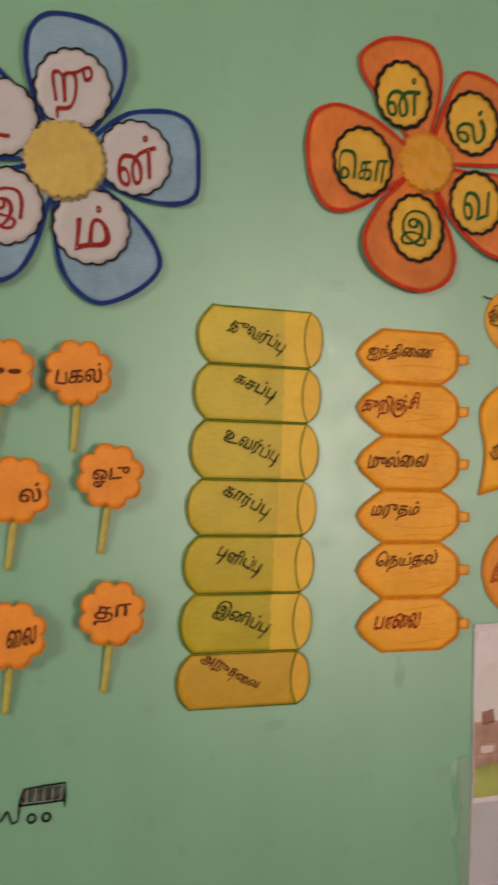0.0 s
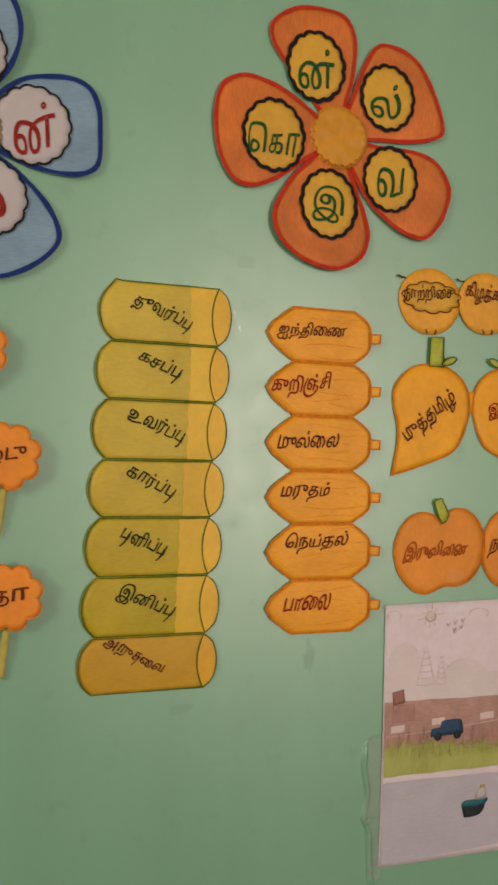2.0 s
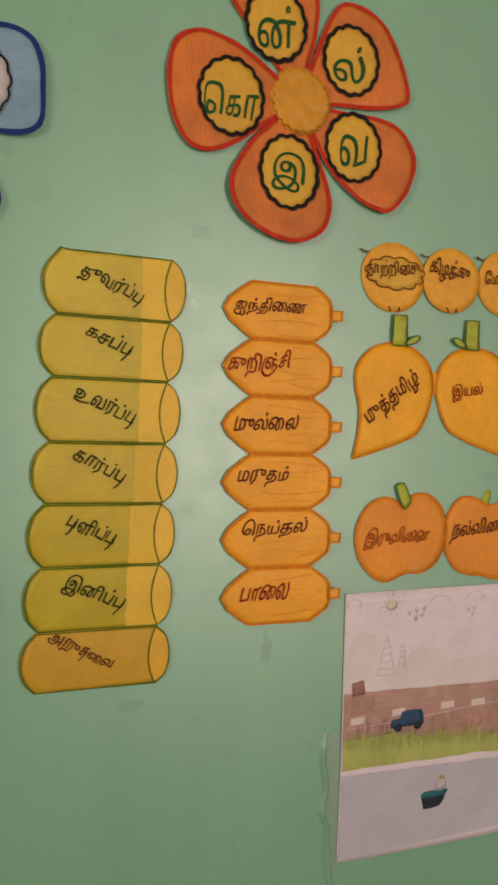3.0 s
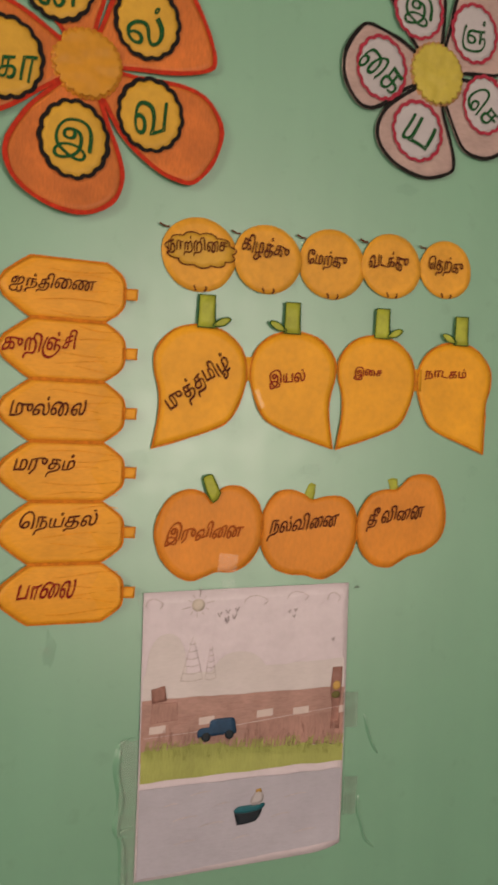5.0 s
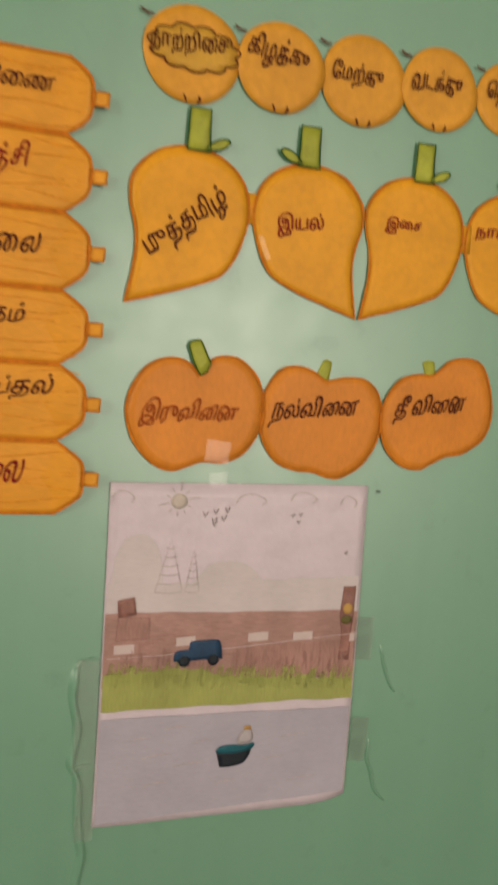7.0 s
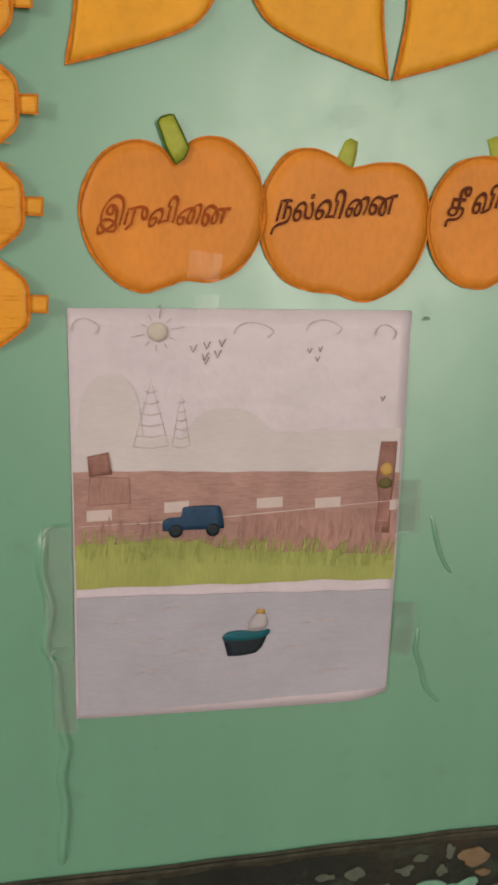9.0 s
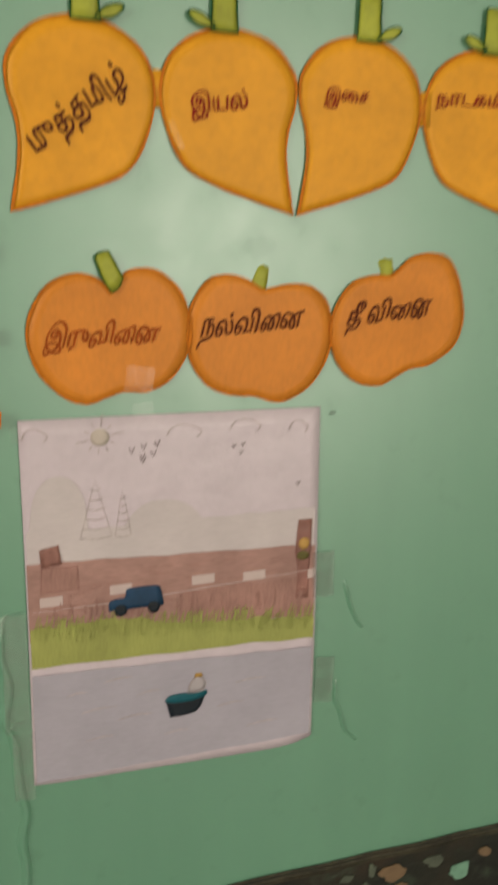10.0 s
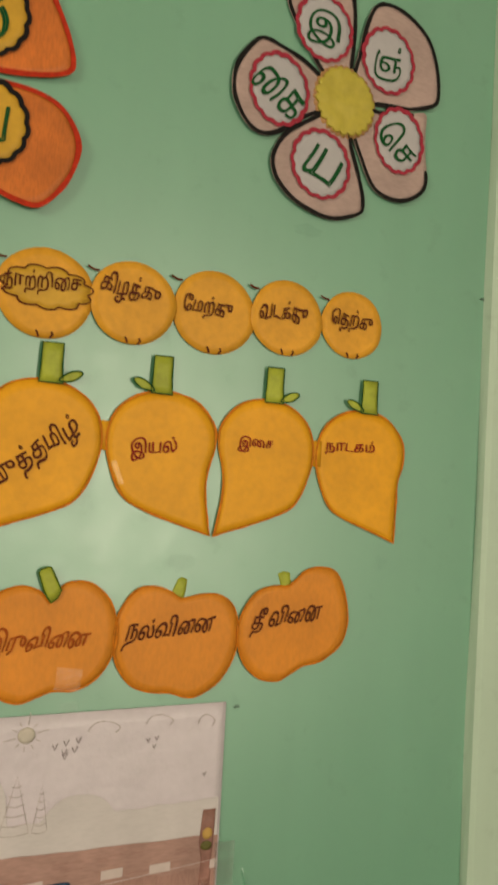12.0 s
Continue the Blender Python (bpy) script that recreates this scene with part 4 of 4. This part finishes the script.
for i in range(60):
    x = XL + 0.006 + rnd.random() * (XR - XL - 0.012)
    z = 1.169 - 0.012 * (x - XL) / (XR - XL) + rnd.random() * 0.006
    stroke([(x, z), (x + 0.001, z + 0.004), (x + 0.002 * rnd.random(), z + 0.008 + 0.007 * rnd.random())], 0.0006, paper_lift, over=0.0016, bm=bm)
tagged(part("upright_hatching", bm, M_HATCH, drawing), kind="stuff")
for x, z, w in ((-0.2295, 1.1845, 0.015), (-0.183, 1.1885, 0.015), (-0.125, 1.1895, 0.0165), (-0.0875, 1.1885, 0.0165), (-0.0435, 1.186, 0.006)):
    part("road_dash", sheet([(x - w / 2, z - 0.0035), (x + w / 2, z - 0.003), (x + w / 2, z + 0.0038), (x - w / 2, z + 0.0032)], lambda a, b: paper_lift(a, b) + 0.0013, 0.0002, 2), M_DASH, drawing, smooth=False)
part("tyre_track", stroke([(XL + 0.004, 1.178), (-0.18, 1.1795), (-0.12, 1.1835), (XR - 0.003, 1.189)], 0.0006, paper_lift, over=0.0014), M_DASH, drawing)
body = spline([(-0.1915, 1.1735), (-0.1915, 1.1735), (-0.1912, 1.1795), (-0.187, 1.1818), (-0.1805, 1.1822), (-0.1795, 1.1870), (-0.1775, 1.1885), (-0.168, 1.1890), (-0.158, 1.1888), (-0.1555, 1.1865), (-0.1540, 1.1795), (-0.1535, 1.1740), (-0.1535, 1.1740)], n=5)
car = part("car_shape", sheet(body, lambda a, b: paper_lift(a, b) + 0.0018, 0.0008, 3), M_CAR, drawing, "dark blue crayon car")
for x in (-0.1835, -0.1605):
    part("wheel", sheet([(x + 0.0042 * math.cos(a), 1.1733 + 0.0042 * math.sin(a)) for a in (2 * math.pi * i / 20 for i in range(20))], lambda a, b: paper_lift(a, b) + 0.0022, 0.0008, 2), M_HULL, car)
hull = spline([(-0.1525, 1.099), (-0.1525, 1.099), (-0.138, 1.0985), (-0.124, 1.1005), (-0.124, 1.1005), (-0.127, 1.093), (-0.131, 1.0885), (-0.131, 1.0885), (-0.140, 1.087), (-0.1495, 1.087), (-0.1495, 1.087)], n=4)
boat = part("boat_shape", sheet(hull, lambda a, b: paper_lift(a, b) + 0.0018, 0.0008, 3), M_HULL, drawing, "black crayon boat hull")
part("deck", sheet(spline([(-0.1525, 1.099), (-0.150, 1.1035), (-0.141, 1.1045), (-0.130, 1.1035), (-0.1225, 1.1045), (-0.1245, 1.100), (-0.138, 1.0975)], n=4), lambda a, b: paper_lift(a, b) + 0.002, 0.0006, 2), M_TEAL, boat, "teal deck stripe")
part("sail", sheet(spline([(-0.1355, 1.1045), (-0.1355, 1.110), (-0.131, 1.1155), (-0.125, 1.1145), (-0.1235, 1.109), (-0.126, 1.105)], n=4), lambda a, b: paper_lift(a, b) + 0.0014, 0.0006, 2), M_WHITE, boat, "white sail")
part("sail_line", stroke(spline([(-0.1355, 1.1045), (-0.1355, 1.110), (-0.131, 1.1155), (-0.125, 1.1145), (-0.1235, 1.109), (-0.126, 1.105)], n=4), 0.0004, paper_lift, True, 0.0022), M_PENCIL_PALE, boat)
part("flag", sheet([(-0.1315, 1.1155), (-0.1255, 1.1152), (-0.126, 1.1185), (-0.131, 1.1185)], lambda a, b: paper_lift(a, b) + 0.0016, 0.0004, 1), M_AMBER, boat, "amber flag")
signal = part("traffic_light", sheet([(-0.0555, 1.168), (-0.0455, 1.167), (-0.0455, 1.190), (-0.0445, 1.203), (-0.044, 1.2275), (-0.0545, 1.2275), (-0.0565, 1.203), (-0.054, 1.190)], lambda a, b: paper_lift(a, b) + 0.0012, 0.0004, 3), M_POST, drawing, "maroon crayon traffic light")
part("lamp_spot", sheet([(-0.050 + 0.0042 * math.cos(a), 1.2095 + 0.0045 * math.sin(a)) for a in (2 * math.pi * i / 20 for i in range(20))], lambda a, b: paper_lift(a, b) + 0.0016, 0.0003, 2), M_AMBER, signal)
part("green_lamp", sheet([(-0.0505 + 0.0048 * math.cos(a), 1.2005 + 0.0035 * math.sin(a)) for a in (2 * math.pi * i / 20 for i in range(20))], lambda a, b: paper_lift(a, b) + 0.0016, 0.0003, 2), crayon("olive_crayon", (0.14, 0.12, 0.03), 0.2), signal)
part("milestone", sheet([(-0.235, 1.2085), (-0.2215, 1.210), (-0.2235, 1.2235), (-0.236, 1.221)], lambda a, b: paper_lift(a, b) + 0.0012, 0.0004, 2), M_POST, drawing, "maroon crayon milestone")
part("kerb_box", stroke([(-0.236, 1.191), (-0.211, 1.192), (-0.2115, 1.2075), (-0.2345, 1.2085)], 0.0007, paper_lift, True, 0.0012), M_POST, drawing)
sun = part("sun", sheet([(-0.1945 + 0.0062 * math.cos(a), 1.2945 + 0.0058 * math.sin(a)) for a in (2 * math.pi * i / 24 for i in range(24))], lambda a, b: paper_lift(a, b) + 0.0006, 0.0003, 2), crayon("pale_sun_crayon", (0.61, 0.52, 0.47), 0.1), drawing, "pale yellow sun")
for i in range(10):
    a = 2 * math.pi * i / 10 + 0.2
    ln = 0.016 if i in (0, 2, 5) else 0.011
    part("sun_ray", stroke([(-0.1945 + 0.0075 * math.cos(a), 1.2945 + 0.0075 * math.sin(a)), (-0.1945 + ln * math.cos(a), 1.2945 + ln * math.sin(a))], 0.0006, paper_lift), M_PENCIL_PALE, sun)
for x, z in ((-0.174, 1.2845), (-0.166, 1.2865), (-0.157, 1.288), (-0.167, 1.280), (-0.1595, 1.2815), (-0.1665, 1.2775), (-0.1035, 1.284), (-0.097, 1.285), (-0.0985, 1.279), (-0.0555, 1.2545)):
    k = 1.0 if x < -0.15 else 0.7
    part("bird", stroke([(x - 0.0016 * k, z + 0.0022 * k), (x, z - 0.0018 * k), (x + 0.0022 * k, z + 0.0028 * k)], 0.0006, paper_lift, over=0.0008), M_PENCIL, drawing)
for x, z, w in ((-0.138, 1.296, 0.012), (-0.095, 1.298, 0.011), (-0.056, 1.2955, 0.007), (-0.236, 1.297, 0.008)):
    part("cloud_line", stroke(spline([(x - w, z - 0.002), (x - w * 0.7, z + 0.003), (x - w * 0.1, z + 0.0048), (x + w * 0.6, z + 0.003), (x + w, z - 0.0005), (x + w * 0.7, z - 0.004)], False, 5), 0.0006, paper_lift), M_PENCIL_PALE, drawing)
for x, zb, zt, w in ((-0.1985, 1.2265, 1.2665, 0.0105), (-0.1805, 1.2265, 1.259, 0.0055)):
    for i in range(6):
        f = i / 6
        part("fir_stroke", stroke([(x - w * (1 - f * 0.8), zb + (zt - zb) * f), (x, zb + (zt - zb) * f - 0.0012), (x + w * (1 - f * 0.8), zb + (zt - zb) * f + 0.0004)], 0.0006, paper_lift), M_PENCIL_PALE, drawing)
    part("fir_side", stroke([(x - w, zb), (x, zt), (x + w, zb)], 0.0005, paper_lift), M_PENCIL_PALE, drawing)
for x, z, w in ((-0.20, 1.101, 0.012), (-0.186, 1.122, 0.010), (-0.165, 1.109, 0.008), (-0.175, 1.092, 0.012), (-0.105, 1.091, 0.010), (-0.09, 1.108, 0.012), (-0.20, 1.079, 0.010), (-0.08, 1.072, 0.012), (-0.145, 1.075, 0.009), (-0.215, 1.115, 0.007)):
    part("ripple", stroke([(x - w, z - 0.001), (x - w * 0.3, z + 0.0004), (x + w * 0.4, z + 0.001), (x + w, z + 0.0004)], 0.0007, paper_lift, over=0.0015), M_PENCIL_PALE, drawing)


# ---- tape and marks on the wall ----
def tape(x, z, w, h, turn, lift, mat, label):
    c, s = math.cos(radians(turn)), math.sin(radians(turn))
    pts = []
    for u, v in ((-1, -1), (-0.3, -0.96), (0.4, -1.03), (1, -1), (0.96, -0.2), (1.02, 0.5), (1, 1), (0.2, 0.97), (-0.5, 1.02), (-1, 1), (-0.97, 0.1)):
        a, b = u * w / 2, v * h / 2
        pts.append((x + a * c - b * s, z + a * s + b * c))
    bm = sheet(pts, lift, 0.0001, 4)
    solo("tape", bm, mat, label, "tape", "pieces of tape")


tape(-0.168, 1.3325, 0.019, 0.016, -6, lambda x, z: 0.0036 - 0.03 * (z - 1.3325), M_TAPE_MILKY, "shiny square of clear sticky tape on a pumpkin")
tape(-0.1425, 1.484, 0.0042, 0.018, 24, lambda x, z: 0.0036 + 0.037 * (x + 0.1425), M_TAPE_MILKY, "clear sticky tape over a mango joint")
tape(-0.166, 1.3115, 0.014, 0.010, 4, wavy(0.003, 0.0016, 8), M_TAPE, "clear sticky tape over the drawing's edge")
for x, z, w, h, turn in ((-0.548, 1.573, 0.006, 0.010, 14), (-0.541, 1.579, 0.003, 0.005, -20), (-0.411, 1.580, 0.003, 0.009, -8), (-0.405, 1.5685, 0.003, 0.005, 12),
                         (-0.247, 1.299, 0.008, 0.012, 8), (-0.330, 1.262, 0.010, 0.007, 0)):
    tape(x, z, w, h, turn, wavy(0.0028, 0.0022, x * 31), M_TAPE, "crumpled scrap of clear tape on the wall")
tape(-0.0345, 1.1845, 0.017, 0.035, 1, wavy(0.0042, 0.0006, 12), M_FILM, "greyish clear tape over the drawing's side")
tape(-0.0312, 1.0995, 0.015, 0.037, -2, wavy(0.0042, 0.0006, 14), M_FILM, "greyish clear tape over the drawing's side")
tape(-0.2545, 1.1355, 0.0165, 0.086, 0, wavy(0.0034, 0.0010, 9), M_FILM_PALE, "long wrinkled clear tape down the drawing's side")
tape(-0.2520, 1.0665, 0.0140, 0.051, 0, wavy(0.0038, 0.0010, 19), M_FILM_PALE, "wrinkled clear tape at the drawing's corner")
for x, z in ((-0.612, 1.386), (-0.682, 1.385), (-0.700, 1.485), (-0.604, 1.285)):
    tape(x, z, 0.020, 0.012, 5, wavy(0.006, 0.0012, x * 40), M_TAPE, "small clear tape over a straw")


def ridge(points, width, height, label):
    """A raised run in the wall's paint."""
    line = spline(points, False, 8)
    bm = bmesh.new()
    rows = []
    for i, (x, z) in enumerate(line):
        w = width * (1 + 0.4 * noise.noise(Vector((z * 60, 1, 0))))
        e = min(1.0, i / 4, (len(line) - 1 - i) / 4)
        rows.append([bm.verts.new((x + w * u, 0.0004 - height * e * h, z)) for u, h in ((-1, 0), (-0.5, 0.7), (0, 1), (0.35, 0.6), (0.7, 0))])
    for a, b in zip(rows, rows[1:]):
        for j in range(4):
            bm.faces.new((a[j], b[j], b[j + 1], a[j + 1]))
    bmesh.ops.recalc_face_normals(bm, faces=bm.faces)
    ob = solo("paint_ridge", bm, M_WALL, label, "paint ridge", "raised paint runs")
    for p in ob.data.polygons:
        p.use_smooth = True


ridge([(-0.2615, 1.176), (-0.2635, 1.15), (-0.2590, 1.125), (-0.2625, 1.10), (-0.2570, 1.085), (-0.2555, 1.06), (-0.2535, 1.04), (-0.2515, 1.028), (-0.2550, 1.006), (-0.2530, 0.985), (-0.2550, 0.962), (-0.2570, 0.941)], 0.0046, 0.0036, "wavy raised run in the mint wall paint")
ridge([(-0.2475, 1.1795), (-0.2560, 1.1785), (-0.2615, 1.174), (-0.2625, 1.168)], 0.0022, 0.0022, "short raised run at the tape's corner")
ridge([(-0.2480, 1.0985), (-0.2560, 1.0985), (-0.2600, 1.093), (-0.2590, 1.08)], 0.0022, 0.0026, "short raised run at the tape's corner")
ridge([(-0.0160, 1.178), (-0.0110, 1.160), (-0.0050, 1.145), (0.0020, 1.135)], 0.0022, 0.0022, "slanting raised run in the mint wall paint")
ridge([(-0.0190, 1.098), (-0.0200, 1.082), (-0.0150, 1.068), (-0.0100, 1.052), (0.0020, 1.040)], 0.0022, 0.0024, "slanting raised run in the mint wall paint")

bus = thing("marker_sketch", -0.66, 1.151, "small bus sketched in black marker on the wall", "sketch")
on = flat(0.0005)
part("bus_outline", stroke([(-0.675, 1.158), (-0.674, 1.172), (-0.671, 1.183), (-0.655, 1.185), (-0.637, 1.186), (-0.637, 1.175), (-0.637, 1.166)], 0.002, on), M_BLACK_INK, bus)
part("bus_floor", stroke([(-0.675, 1.170), (-0.655, 1.1705), (-0.637, 1.1715)], 0.0018, on), M_BLACK_INK, bus)
part("window_shading", sheet([(-0.6725, 1.1715), (-0.6385, 1.1725), (-0.6385, 1.184), (-0.655, 1.1835), (-0.6700, 1.1815)], flat(0.0004), 0.0002, 2), clear_film("soft_pencil", 0.03, 0.55, 0.6), bus, "grey shaded windows")
for i in range(5):
    part("window_bar", stroke([(-0.669 + 0.007 * i, 1.1705), (-0.668 + 0.007 * i, 1.183)], 0.0014, on), M_PENCIL, bus)
for x in (-0.664, -0.652):
    part("wheel", stroke([(x + 0.0032 * math.cos(a), 1.1585 + 0.0035 * math.sin(a)) for a in (2 * math.pi * i / 16 for i in range(16))], 0.002, on, True), M_BLACK_INK, bus)
part("ink_bars", stroke(spline([(-0.705, 1.155), (-0.700, 1.182), (-0.694, 1.180), (-0.690, 1.158), (-0.684, 1.166), (-0.680, 1.156), (-0.675, 1.158)], False, 4), 0.0018, on), M_BLACK_INK, bus)


def smudge(x, z, w, h, alpha, label):
    line = []
    for i in range(26):
        a = 2 * math.pi * i / 26
        f = 0.9 + 0.5 * noise.noise(Vector((math.cos(a) * 1.4 + x * 50, math.sin(a) * 1.4, z * 50)))
        line.append((x + w / 2 * f * math.cos(a), z + h / 2 * f * math.sin(a)))
    solo("wall_smudge", sheet(line, flat(0.0007), 0.0002, 3), clear_film("grime", 0.06, alpha, 0.6), label, "smudge", "smudges on the wall")


smudge(0.206, 1.672, 0.012, 0.004, 0.40, "small grey smudge on the mint wall")
smudge(-0.326, 1.262, 0.012, 0.034, 0.055, "faint grey smudge under the bottle chain")
smudge(-0.452, 1.222, 0.026, 0.010, 0.04, "faint grey smudge under the log chain")
smudge(-0.085, 1.418, 0.026, 0.016, 0.016, "faint grey smudge above the pumpkin chain")
smudge(0.102, 1.420, 0.016, 0.012, 0.016, "faint grey smudge above the pumpkin chain")
smudge(-0.030, 1.3045, 0.005, 0.003, 0.28, "dark speck beside the drawing's corner")
smudge(0.01, 1.70, 0.03, 0.012, 0.03, "faint grey smudge under the pink flower")
smudge(-0.40, 1.63, 0.02, 0.012, 0.03, "faint grey smudge above the log chain")
